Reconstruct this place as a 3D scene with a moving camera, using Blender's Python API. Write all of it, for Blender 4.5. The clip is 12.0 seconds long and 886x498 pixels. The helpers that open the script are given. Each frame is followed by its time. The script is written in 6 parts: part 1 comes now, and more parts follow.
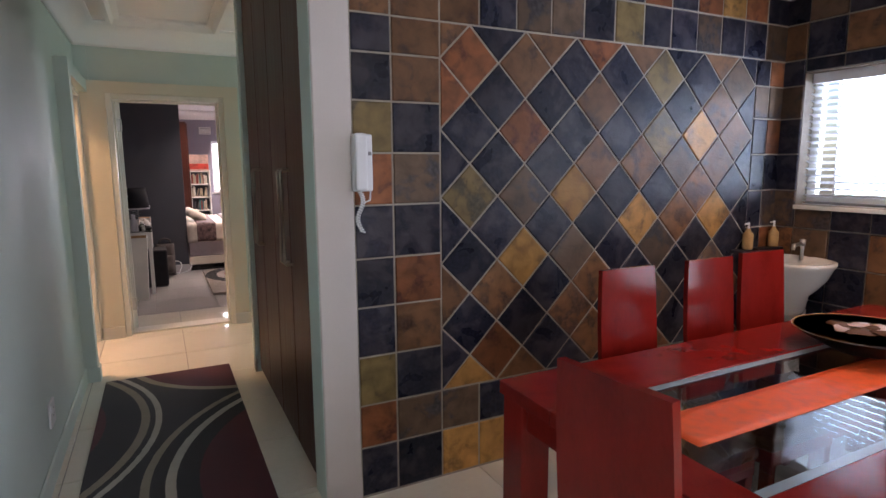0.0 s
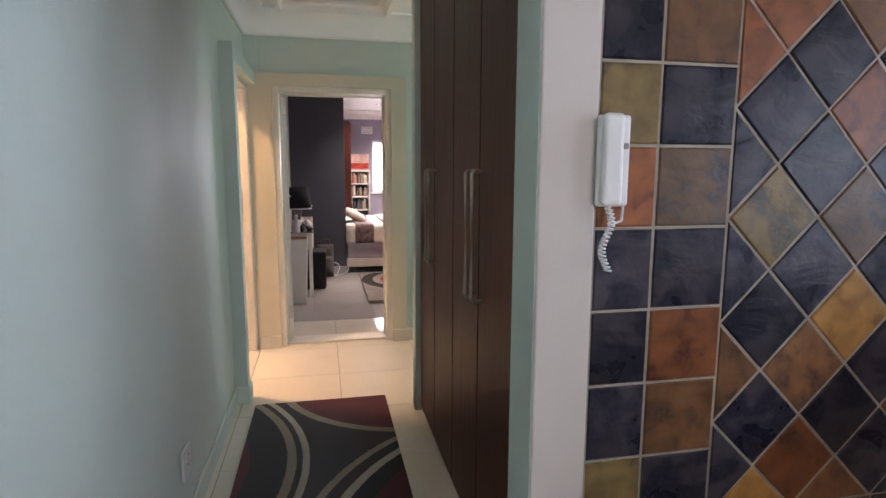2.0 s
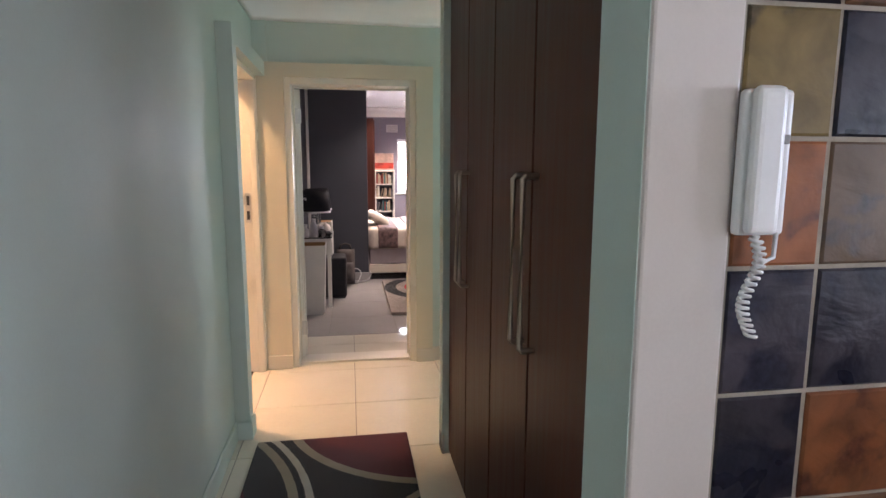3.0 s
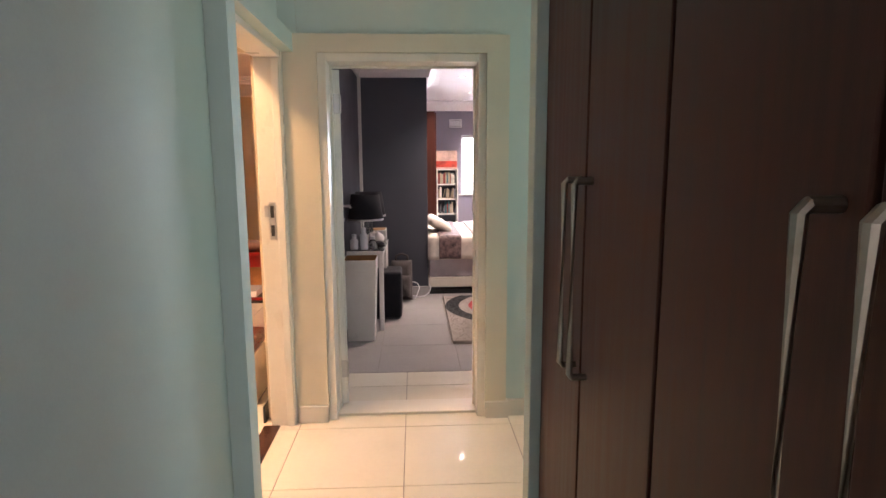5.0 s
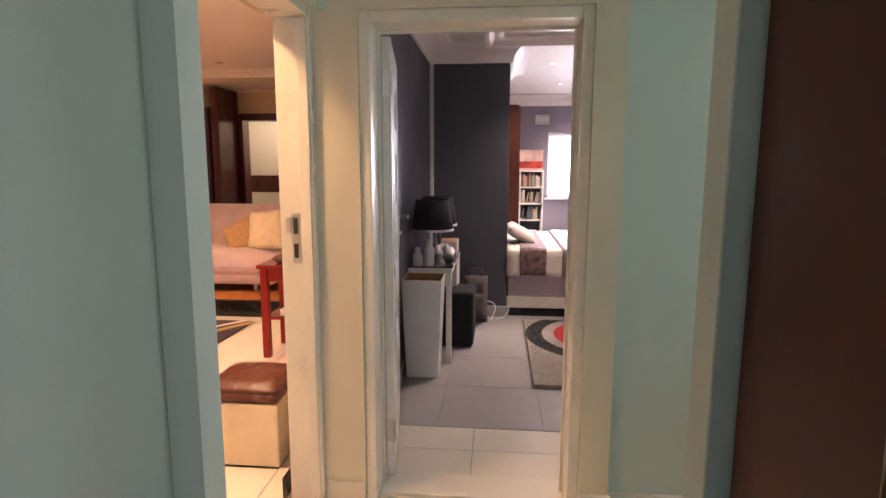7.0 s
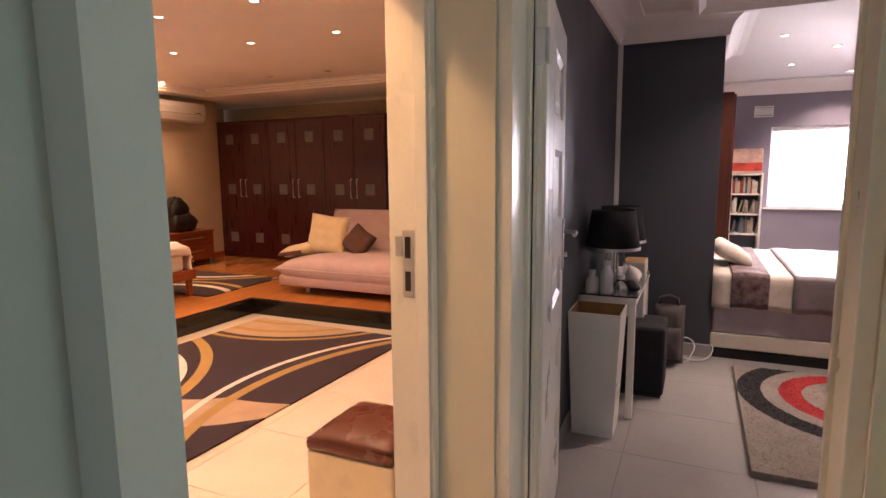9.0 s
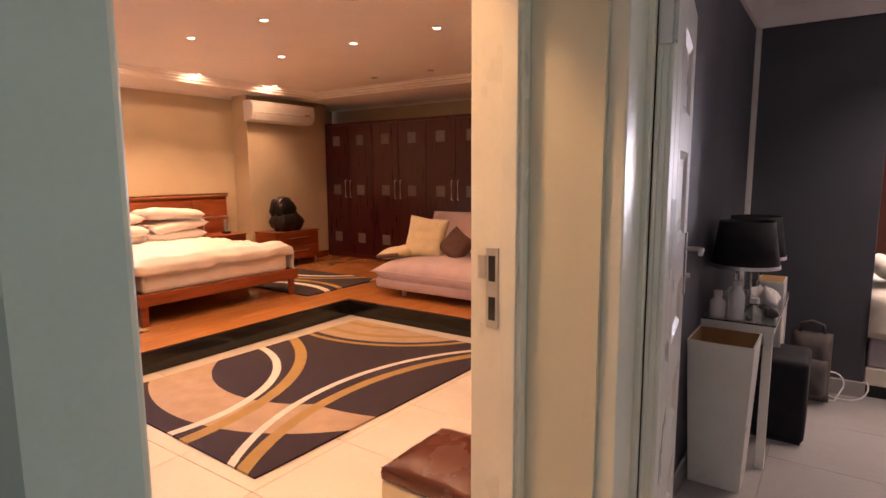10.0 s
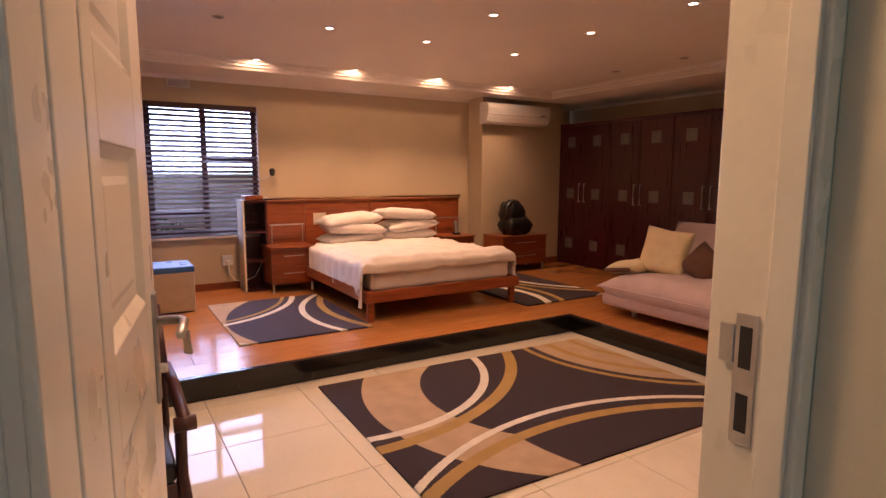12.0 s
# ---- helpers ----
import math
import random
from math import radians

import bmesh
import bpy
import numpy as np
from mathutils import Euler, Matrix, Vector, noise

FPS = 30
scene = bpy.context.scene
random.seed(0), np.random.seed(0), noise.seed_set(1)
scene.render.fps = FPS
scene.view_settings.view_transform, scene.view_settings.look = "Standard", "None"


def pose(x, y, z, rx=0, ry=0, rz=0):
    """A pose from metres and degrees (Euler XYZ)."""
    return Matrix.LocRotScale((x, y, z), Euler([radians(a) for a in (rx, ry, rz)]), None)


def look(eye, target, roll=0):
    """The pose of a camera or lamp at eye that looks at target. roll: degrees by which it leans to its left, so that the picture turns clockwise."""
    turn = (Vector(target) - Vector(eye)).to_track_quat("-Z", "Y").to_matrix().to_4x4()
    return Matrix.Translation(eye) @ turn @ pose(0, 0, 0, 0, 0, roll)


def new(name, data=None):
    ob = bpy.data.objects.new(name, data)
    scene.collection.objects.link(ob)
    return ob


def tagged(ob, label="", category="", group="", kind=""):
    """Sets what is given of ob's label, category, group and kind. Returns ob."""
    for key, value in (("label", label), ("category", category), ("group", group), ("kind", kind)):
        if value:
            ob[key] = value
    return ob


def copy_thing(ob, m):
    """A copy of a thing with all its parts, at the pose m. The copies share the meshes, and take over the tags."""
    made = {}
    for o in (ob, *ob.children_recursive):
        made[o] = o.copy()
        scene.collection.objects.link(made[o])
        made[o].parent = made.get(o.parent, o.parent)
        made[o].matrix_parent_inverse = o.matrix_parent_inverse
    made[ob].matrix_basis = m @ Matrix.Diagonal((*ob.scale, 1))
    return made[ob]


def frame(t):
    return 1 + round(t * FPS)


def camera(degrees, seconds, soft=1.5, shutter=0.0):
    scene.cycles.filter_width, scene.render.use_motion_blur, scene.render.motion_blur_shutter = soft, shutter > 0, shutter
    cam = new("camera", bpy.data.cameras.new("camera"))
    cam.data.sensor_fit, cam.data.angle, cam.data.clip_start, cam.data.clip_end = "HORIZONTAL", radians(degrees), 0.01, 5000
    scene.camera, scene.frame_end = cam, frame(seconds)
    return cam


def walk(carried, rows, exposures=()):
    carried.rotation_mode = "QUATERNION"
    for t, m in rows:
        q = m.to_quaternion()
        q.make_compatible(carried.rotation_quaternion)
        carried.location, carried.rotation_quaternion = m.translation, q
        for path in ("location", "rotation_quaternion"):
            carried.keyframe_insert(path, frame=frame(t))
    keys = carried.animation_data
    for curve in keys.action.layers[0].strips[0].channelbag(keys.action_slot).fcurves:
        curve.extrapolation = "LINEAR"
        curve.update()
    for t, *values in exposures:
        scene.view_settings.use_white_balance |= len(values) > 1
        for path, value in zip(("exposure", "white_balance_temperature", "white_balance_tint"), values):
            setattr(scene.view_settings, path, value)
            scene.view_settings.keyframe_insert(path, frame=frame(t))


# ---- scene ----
cam = camera(76.2, 12.0)
PATH = [
    (0, (0.007, -0.137, 1.461), (0.892, 1.633, 1.17), -0.4),
    (0.5, (-0.003, 0.057, 1.453), (0.723, 1.897, 1.163), -0.3),
    (1, (0.003, 0.281, 1.462), (0.546, 2.185, 1.178), 0.1),
    (1.5, (0.003, 0.508, 1.445), (0.453, 2.436, 1.165), 0.3),
    (2, (0.03, 0.747, 1.457), (0.44, 2.684, 1.172), 0.2),
    (2.5, (0.058, 1.006, 1.456), (0.438, 2.949, 1.172), 0.2),
    (3, (0.101, 1.26, 1.468), (0.422, 3.213, 1.18), 0.2),
    (3.5, (0.124, 1.509, 1.475), (0.376, 3.471, 1.181), 0.0),
    (5.5, (0.182, 2.457, 1.488), (0.241, 4.434, 1.191), -0.1),
    (6, (0.191, 2.685, 1.493), (0.204, 4.663, 1.195), 0.1),
    (6.5, (0.216, 2.904, 1.497), (0.156, 4.881, 1.203), -0.0),
    (7, (0.216, 3.111, 1.478), (0.03, 5.081, 1.184), 0.1),
    (9, (0.188, 3.847, 1.456), (-0.625, 5.654, 1.185), -0.5),
    (9.5, (0.128, 4.008, 1.452), (-0.838, 5.739, 1.187), -0.4),
    (10, (0.1, 4.118, 1.47), (-1.032, 5.744, 1.203), -0.3),
    (10.5, (0.052, 4.234, 1.454), (-1.238, 5.74, 1.191), -0.2),
    (11, (0.022, 4.335, 1.482), (-1.45, 5.661, 1.215), -0.1),
    (11.5, (-0.04, 4.435, 1.464), (-1.645, 5.597, 1.197), 0.2),
    (12, (-0.128, 4.514, 1.489), (-1.823, 5.543, 1.228), 0.2),
]
walk(cam, [(t, look(eye, target, roll)) for t, eye, target, roll in PATH],
     [(0.0, 0.08, 6550, 24), (1.2, 0.46, 6500, 23), (2.0, 0.44, 6500, 22), (3.5, 0.40, 6550, 22), (5.5, 0.60, 6500, 22), (7.0, 0.34, 6700, 24), (8.0, 0.10, 7000, 27), (9.5, -0.08, 7000, 29), (10.8, -0.35, 6800, 29), (12.0, -0.86, 6650, 29)])

# exposure and world
world = bpy.data.worlds.new("world")
scene.world = world
world.use_nodes = True
wn = world.node_tree.nodes
sky = wn.new("ShaderNodeTexSky")
sky.sky_type, sky.sun_disc = "NISHITA", False
sky.sun_elevation, sky.sun_rotation = radians(52), radians(160)
wn["Background"].inputs[1].default_value = 0.15
world.node_tree.links.new(sky.outputs[0], wn["Background"].inputs[0])


def lamp(name, kind, m, energy, color, **values):
    data = bpy.data.lights.new(name, kind)
    data.energy, data.color = energy, color
    if "size" in values:
        data.shape, data.size, data.size_y = "RECTANGLE", values["size"][0], values["size"][1]
    if "angle" in values:
        data.angle = radians(values["angle"])
    if "radius" in values:
        data.shadow_soft_size = values["radius"]
    if "cone" in values:
        data.spot_size, data.spot_blend = radians(values["cone"]), values.get("blend", 0.7)
    ob = new(name, data)
    ob.matrix_world = m
    return ob


lamp("sun", "SUN", look((0, 0, 10), (3, -5.6, 0)) @ pose(0, 0, 0), 2.5, (1, 0.95, 0.87), angle=0.5)
DAY = (0.80, 0.90, 1.0)
lamp("daylight_dining", "AREA", look((3.74, 1.40, 1.62), (0, 1.40, 1.3)), 38, (0.62, 0.80, 1.0), size=(1.05, 0.7))
lamp("daylight_side", "AREA", look((3.74, -0.25, 1.3), (0, -0.25, 1.1)), 20, (0.74, 0.86, 1.0), size=(1.0, 1.3))
# fill lamp added behind the camera, at a rear window that is never in view
lamp("rear_fill_daylight", "AREA", look((1.5, -3.48, 1.35), (1.1, 0, 1.1)), 29, (0.89, 0.94, 1.0), size=(2.6, 2.0))
lamp("daylight_study", "AREA", look((1.65, 12.8, 1.5), (1.2, 5, 1.0)), 230, (0.86, 0.90, 1.0), size=(1.3, 1.0))
# added at an unseen landing opening; green tint stands for bounce off mint walls
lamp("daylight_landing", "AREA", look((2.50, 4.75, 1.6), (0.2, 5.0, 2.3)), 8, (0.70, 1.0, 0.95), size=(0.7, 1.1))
lamp("daylight_bedroom", "AREA", look((-8.6, 5.27, 2.5), (-6.9, 5.27, 1.4)), 420, (0.55, 0.66, 1.0), size=(2.6, 2.4))

# ---- materials ----
MATS = {}


def ramp(tree, stops):
    node = tree.nodes.new("ShaderNodeValToRGB")
    el = node.color_ramp.elements
    while len(el) < len(stops):
        el.new(0.5)
    for e, (p, c) in zip(el, stops):
        e.position, e.color = p, (*c, 1)
    return node


def shade(c, k):
    return tuple(min(1.0, max(0.0, v * k)) for v in c)


def surface(name, color, rough=0.5, metal=0.0, vary=0.12, scale=6.0, fine=90.0, bump=0.15, stretch=(1, 1, 1), random=0.0,
            coat=0.0, rough_vary=0.12, spec=0.5, wear=None, sheen=0.0):
    """A material with broad and fine variation of colour, gloss and relief."""
    if name in MATS:
        return MATS[name]
    m = bpy.data.materials.new(name)
    m.use_nodes = True
    t = m.node_tree
    N, L = t.nodes, t.links
    b = N["Principled BSDF"]
    co = N.new("ShaderNodeTexCoord")
    mp = N.new("ShaderNodeMapping")
    mp.inputs["Scale"].default_value = stretch
    L.new(co.outputs["Object"], mp.inputs[0])
    info = N.new("ShaderNodeObjectInfo")
    off = N.new("ShaderNodeVectorMath")
    off.operation = "MULTIPLY_ADD"
    L.new(info.outputs["Random"], off.inputs[0])
    off.inputs[1].default_value = (37, 53, 29)
    L.new(mp.outputs[0], off.inputs[2])
    n1 = N.new("ShaderNodeTexNoise")
    n1.inputs["Scale"].default_value, n1.inputs["Detail"].default_value = scale, 4
    n2 = N.new("ShaderNodeTexNoise")
    n2.inputs["Scale"].default_value, n2.inputs["Detail"].default_value = fine, 3
    L.new(off.outputs[0], n1.inputs["Vector"])
    L.new(off.outputs[0], n2.inputs["Vector"])
    mix = N.new("ShaderNodeMath")
    mix.operation = "MULTIPLY_ADD"
    L.new(n2.outputs[0], mix.inputs[0])
    mix.inputs[1].default_value = 0.35
    L.new(n1.outputs[0], mix.inputs[2])
    if random:
        add = N.new("ShaderNodeMath")
        add.operation = "MULTIPLY_ADD"
        L.new(info.outputs["Random"], add.inputs[0])
        add.inputs[1].default_value = random
        L.new(mix.outputs[0], add.inputs[2])
        mix = add
    mid = 0.675 + random / 2
    stops = [(max(0, mid - 0.3 - random / 2), shade(color, 1 - vary * 1.6)), (mid, color), (min(1, mid + 0.3 + random / 2), shade(color, 1 + vary))]
    if wear:
        stops = [(max(0, mid - 0.3), wear), (mid - 0.08, shade(color, 1 - vary)), (mid, color), (min(1, mid + 0.3), shade(color, 1 + vary))]
    r = ramp(t, stops)
    L.new(mix.outputs[0], r.inputs[0])
    L.new(r.outputs[0], b.inputs["Base Color"])
    rr = N.new("ShaderNodeMapRange")
    rr.inputs["From Min"].default_value, rr.inputs["From Max"].default_value = 0.3, 0.7
    rr.inputs["To Min"].default_value, rr.inputs["To Max"].default_value = max(0.02, rough * (1 - rough_vary)), min(1, rough * (1 + rough_vary))
    L.new(n1.outputs[0], rr.inputs[0])
    L.new(rr.outputs[0], b.inputs["Roughness"])
    b.inputs["Metallic"].default_value = metal
    b.inputs["Specular IOR Level"].default_value = spec
    b.inputs["Coat Weight"].default_value = coat
    b.inputs["Coat Roughness"].default_value = 0.06
    b.inputs["Sheen Weight"].default_value = sheen
    if bump:
        bp = N.new("ShaderNodeBump")
        bp.inputs["Strength"].default_value, bp.inputs["Distance"].default_value = bump, 0.004
        L.new(mix.outputs[0], bp.inputs["Height"])
        L.new(bp.outputs[0], b.inputs["Normal"])
    MATS[name] = m
    return m


def glow(name, color, strength):
    m = bpy.data.materials.new(name)
    m.use_nodes = True
    b = m.node_tree.nodes["Principled BSDF"]
    b.inputs["Base Color"].default_value = (*color, 1)
    b.inputs["Emission Color"].default_value = (*color, 1)
    b.inputs["Emission Strength"].default_value = strength
    return m


def clear_glass(name, tint=(0.93, 0.97, 0.96), rough=0.02):
    m = bpy.data.materials.new(name)
    m.use_nodes = True
    b = m.node_tree.nodes["Principled BSDF"]
    b.inputs["Base Color"].default_value = (*tint, 1)
    b.inputs["Transmission Weight"].default_value = 1
    b.inputs["Roughness"].default_value = rough
    b.inputs["IOR"].default_value = 1.45
    return m


def rug_material(name, base, arcs, pile=(0.25, 420)):
    """A woven rug: arcs are (centre u, centre v, inner radius, outer radius, colour), laid over one another in order."""
    m = bpy.data.materials.new(name)
    m.use_nodes = True
    t = m.node_tree
    N, L = t.nodes, t.links
    b = N["Principled BSDF"]
    co = N.new("ShaderNodeTexCoord")
    wob = N.new("ShaderNodeTexNoise")
    wob.inputs["Scale"].default_value = 55
    L.new(co.outputs["Object"], wob.inputs["Vector"])
    warp = N.new("ShaderNodeVectorMath")
    warp.operation = "MULTIPLY_ADD"
    L.new(wob.outputs["Color"], warp.inputs[0])
    warp.inputs[1].default_value = (0.012, 0.012, 0)
    L.new(co.outputs["Object"], warp.inputs[2])
    flat = N.new("ShaderNodeVectorMath")
    flat.operation = "MULTIPLY"
    L.new(warp.outputs[0], flat.inputs[0])
    flat.inputs[1].default_value = (1, 1, 0)
    last = N.new("ShaderNodeRGB")
    last.outputs[0].default_value = (*base, 1)
    out = last.outputs[0]
    for u, v, r0, r1, c in arcs:
        d = N.new("ShaderNodeVectorMath")
        d.operation = "DISTANCE"
        L.new(flat.outputs[0], d.inputs[0])
        d.inputs[1].default_value = (u, v, 0)
        k = N.new("ShaderNodeMath")
        k.operation = "COMPARE"
        L.new(d.outputs["Value"], k.inputs[0])
        k.inputs[1].default_value, k.inputs[2].default_value = (r0 + r1) / 2, (r1 - r0) / 2
        mx = N.new("ShaderNodeMix")
        mx.data_type = "RGBA"
        L.new(k.outputs[0], mx.inputs[0])
        L.new(out, mx.inputs[6])
        mx.inputs[7].default_value = (*c, 1)
        out = mx.outputs[2]
    n = N.new("ShaderNodeTexNoise")
    n.inputs["Scale"].default_value, n.inputs["Detail"].default_value = pile[1], 2
    L.new(co.outputs["Object"], n.inputs["Vector"])
    big = N.new("ShaderNodeTexNoise")
    big.inputs["Scale"].default_value = 9
    L.new(co.outputs["Object"], big.inputs["Vector"])
    s = N.new("ShaderNodeMath")
    s.operation = "MULTIPLY_ADD"
    L.new(n.outputs[0], s.inputs[0])
    s.inputs[1].default_value = pile[0] * 2
    s.inputs[2].default_value = 0.8 - pile[0]
    s2 = N.new("ShaderNodeMath")
    s2.operation = "MULTIPLY_ADD"
    L.new(big.outputs[0], s2.inputs[0])
    s2.inputs[1].default_value = 0.4
    L.new(s.outputs[0], s2.inputs[2])
    mul = N.new("ShaderNodeMix")
    mul.data_type, mul.blend_type = "RGBA", "MULTIPLY"
    mul.inputs[0].default_value = 1
    L.new(out, mul.inputs[6])
    L.new(s2.outputs[0], mul.inputs[7])
    L.new(mul.outputs[2], b.inputs["Base Color"])
    b.inputs["Roughness"].default_value = 0.95
    b.inputs["Sheen Weight"].default_value = 0.08
    bp = N.new("ShaderNodeBump")
    bp.inputs["Strength"].default_value, bp.inputs["Distance"].default_value = 0.6, 0.006
    L.new(n.outputs[0], bp.inputs["Height"])
    L.new(bp.outputs[0], b.inputs["Normal"])
    return m


MINT = surface("mint_wall_paint", (0.56, 0.645, 0.585), 0.72, vary=0.05, scale=2.2, fine=160, bump=0.06, spec=0.35)
SURROUND = surface("pale_cream_paint", (0.66, 0.61, 0.48), 0.6, vary=0.05, scale=2.0, fine=150, bump=0.06)
CREAM_WALL = surface("cream_plaster", (0.66, 0.62, 0.54), 0.5, vary=0.05, scale=2.0, fine=150, bump=0.07)
WHITE_WALL = surface("warm_white_plaster", (0.60, 0.535, 0.49), 0.55, vary=0.05, scale=2.5, fine=140, bump=0.07)
OLIVE = surface("beige_wall_paint", (0.56, 0.47, 0.33), 0.55, vary=0.06, scale=1.8, fine=150, bump=0.06)
DARK_WALL = surface("charcoal_wall_paint", (0.062, 0.066, 0.082), 0.5, vary=0.08, scale=2.0, fine=150, bump=0.06)
LILAC = surface("lilac_grey_paint", (0.24, 0.22, 0.27), 0.6, vary=0.06, scale=2.0, fine=150, bump=0.05)
CEIL = surface("white_ceiling_paint", (0.86, 0.83, 0.80), 0.6, vary=0.03, scale=1.6, fine=130, bump=0.05)
WHITE_GLOSS = surface("white_enamel", (0.78, 0.76, 0.70), 0.3, vary=0.05, scale=4, fine=60, bump=0.08)
FRAME_PAINT = surface("ivory_frame_enamel", (0.74, 0.71, 0.62), 0.3, vary=0.05, scale=4, fine=60, bump=0.08)
PORCELAIN = surface("cream_porcelain_tile", (0.74, 0.69, 0.58), 0.045, vary=0.05, scale=2.5, fine=40, bump=0.01, random=0.05, spec=0.6)
GREY_TILE = surface("grey_porcelain_tile", (0.40, 0.375, 0.36), 0.045, vary=0.06, scale=2.5, fine=40, bump=0.01, random=0.05, spec=0.6)
GROUT = surface("tile_grout", (0.33, 0.30, 0.26), 0.9, vary=0.15, scale=15, fine=150)
SLATE_GROUT = surface("sandy_grout", (0.35, 0.30, 0.245), 0.9, vary=0.18, scale=14, fine=200, bump=0.4)
WENGE = surface("dark_brown_veneer", (0.068, 0.020, 0.013), 0.45, vary=0.22, scale=3, fine=60, bump=0.05, stretch=(14, 14, 0.7), spec=0.22)
MAHOGANY = surface("dark_mahogany_lacquer", (0.060, 0.010, 0.014), 0.3, vary=0.12, scale=3, fine=50, bump=0.03, stretch=(12, 12, 0.8), coat=0.05)
CHERRY = surface("cherry_wood", (0.28, 0.074, 0.025), 0.32, vary=0.25, scale=3, fine=40, bump=0.05, stretch=(3, 1, 12), coat=0.2)
LAMINATE = surface("orange_laminate", (0.46, 0.19, 0.06), 0.15, vary=0.16, scale=3, fine=60, bump=0.04, stretch=(14, 1, 1), random=0.18)
BLACK_STONE = surface("polished_black_granite", (0.012, 0.011, 0.012), 0.15, vary=0.4, scale=60, fine=300, bump=0.02)
RED_LACQUER = surface("deep_red_lacquer", (0.23, 0.013, 0.009), 0.12, vary=0.18, scale=4, fine=50, bump=0.03, spec=0.36, stretch=(3, 3, 1))
RUNNER = surface("orange_red_satin", (0.85, 0.105, 0.014), 0.6, vary=0.14, scale=30, fine=300, bump=0.3)
CHROME = surface("brushed_steel", (0.58, 0.57, 0.55), 0.34, 1.0, vary=0.06, scale=20, fine=200, bump=0.03)
BRASS = surface("polished_brass_bar", (0.70, 0.52, 0.28), 0.2, 1.0, vary=0.06, scale=20, fine=200, bump=0.03)
BRONZE = surface("bronze_handle", (0.40, 0.33, 0.27), 0.33, 1.0, vary=0.1, scale=20, fine=200, bump=0.03)
WHITE_PLASTIC = surface("white_plastic", (0.76, 0.75, 0.74), 0.35, vary=0.04, scale=8, fine=120, bump=0.02)
GREY_PLASTIC = surface("grey_plastic", (0.22, 0.21, 0.20), 0.4, vary=0.1, scale=8, fine=120, bump=0.05)
BLACK_PLASTIC = surface("black_plastic", (0.015, 0.015, 0.017), 0.4, vary=0.2, scale=8, fine=120, bump=0.05)
CERAMIC = surface("white_ceramic", (0.82, 0.80, 0.76), 0.12, vary=0.03, scale=6, fine=60, bump=0.01)
SOFA_CLOTH = surface("rose_beige_microfibre", (0.57, 0.43, 0.42), 0.85, vary=0.10, scale=7, fine=260, bump=0.25, sheen=0.4)
PILLOW_CLOTH = surface("ivory_cotton", (0.76, 0.64, 0.40), 0.9, vary=0.07, scale=12, fine=300, bump=0.3, sheen=0.2)
LINEN = surface("white_bed_linen", (0.76, 0.70, 0.66), 0.9, vary=0.06, scale=7, fine=280, bump=0.25, sheen=0.2)
BROWN_CLOTH = surface("brown_cushion_cloth", (0.13, 0.065, 0.045), 0.85, vary=0.15, scale=20, fine=260, bump=0.3)
GOLD_CLOTH = surface("gold_cushion_cloth", (0.50, 0.30, 0.12), 0.7, vary=0.15, scale=20, fine=260, bump=0.3)
BROWN_LEATHER = surface("brown_leather", (0.105, 0.032, 0.020), 0.27, vary=0.07, scale=5, fine=220, bump=0.12)
CREAM_LEATHER = surface("cream_leather", (0.68, 0.58, 0.42), 0.4, vary=0.07, scale=14, fine=160, bump=0.15)
BLACK_LEATHER = surface("black_leather", (0.014, 0.013, 0.014), 0.38, vary=0.3, scale=18, fine=160, bump=0.3)
BLACK_CLOTH = surface("black_fabric", (0.012, 0.012, 0.016), 0.9, vary=0.25, scale=14, fine=260, bump=0.3)
MATTRESS = surface("lilac_bed_base_cloth", (0.46, 0.41, 0.42), 0.85, vary=0.08, scale=9, fine=240, bump=0.2)
CREAM_WOOD = surface("cream_painted_wood", (0.72, 0.66, 0.54), 0.4, vary=0.05, scale=6, fine=90)
BOX_INSIDE = surface("tan_lining", (0.42, 0.24, 0.10), 0.7, vary=0.12, scale=10, fine=120)
STONE_BROWN = surface("dark_brown_stone", (0.060, 0.024, 0.016), 0.2, vary=0.12, scale=30, fine=200, bump=0.03)
SLAT_WOOD = surface("dark_wood_slat", (0.055, 0.018, 0.016), 0.35, vary=0.2, scale=4, fine=60, stretch=(4, 1, 10))
SLAT_WHITE = surface("white_blind_slat", (0.82, 0.82, 0.84), 0.4, vary=0.04, scale=6, fine=60)
FROST = surface("frosted_glass_square", (0.20, 0.18, 0.18), 0.25, vary=0.12, scale=30, fine=200, bump=0.2)
GLASS = clear_glass("clear_glass")
PANE = clear_glass("window_pane")
DARK_GLASS = clear_glass("smoked_glass_top", (0.42, 0.46, 0.50), 0.01)
EDGE_GLARE = surface("bevel_window_glare", (0.30, 0.36, 0.40), 0.12, vary=0.1, scale=6, fine=60, bump=0.0, spec=0.8)
WOVEN = surface("tan_woven_cane", (0.36, 0.21, 0.10), 0.6, vary=0.3, scale=40, fine=260, bump=0.5)
LEAF = surface("garden_leaves", (0.05, 0.10, 0.03), 0.6, vary=0.4, scale=3, fine=40, bump=0.2)
EARTH = surface("garden_ground", (0.20, 0.17, 0.11), 0.95, vary=0.3, scale=2, fine=40, bump=0.3)
LAMP_GLOW = glow("lamp_glow", (1.0, 0.80, 0.55), 22.0)
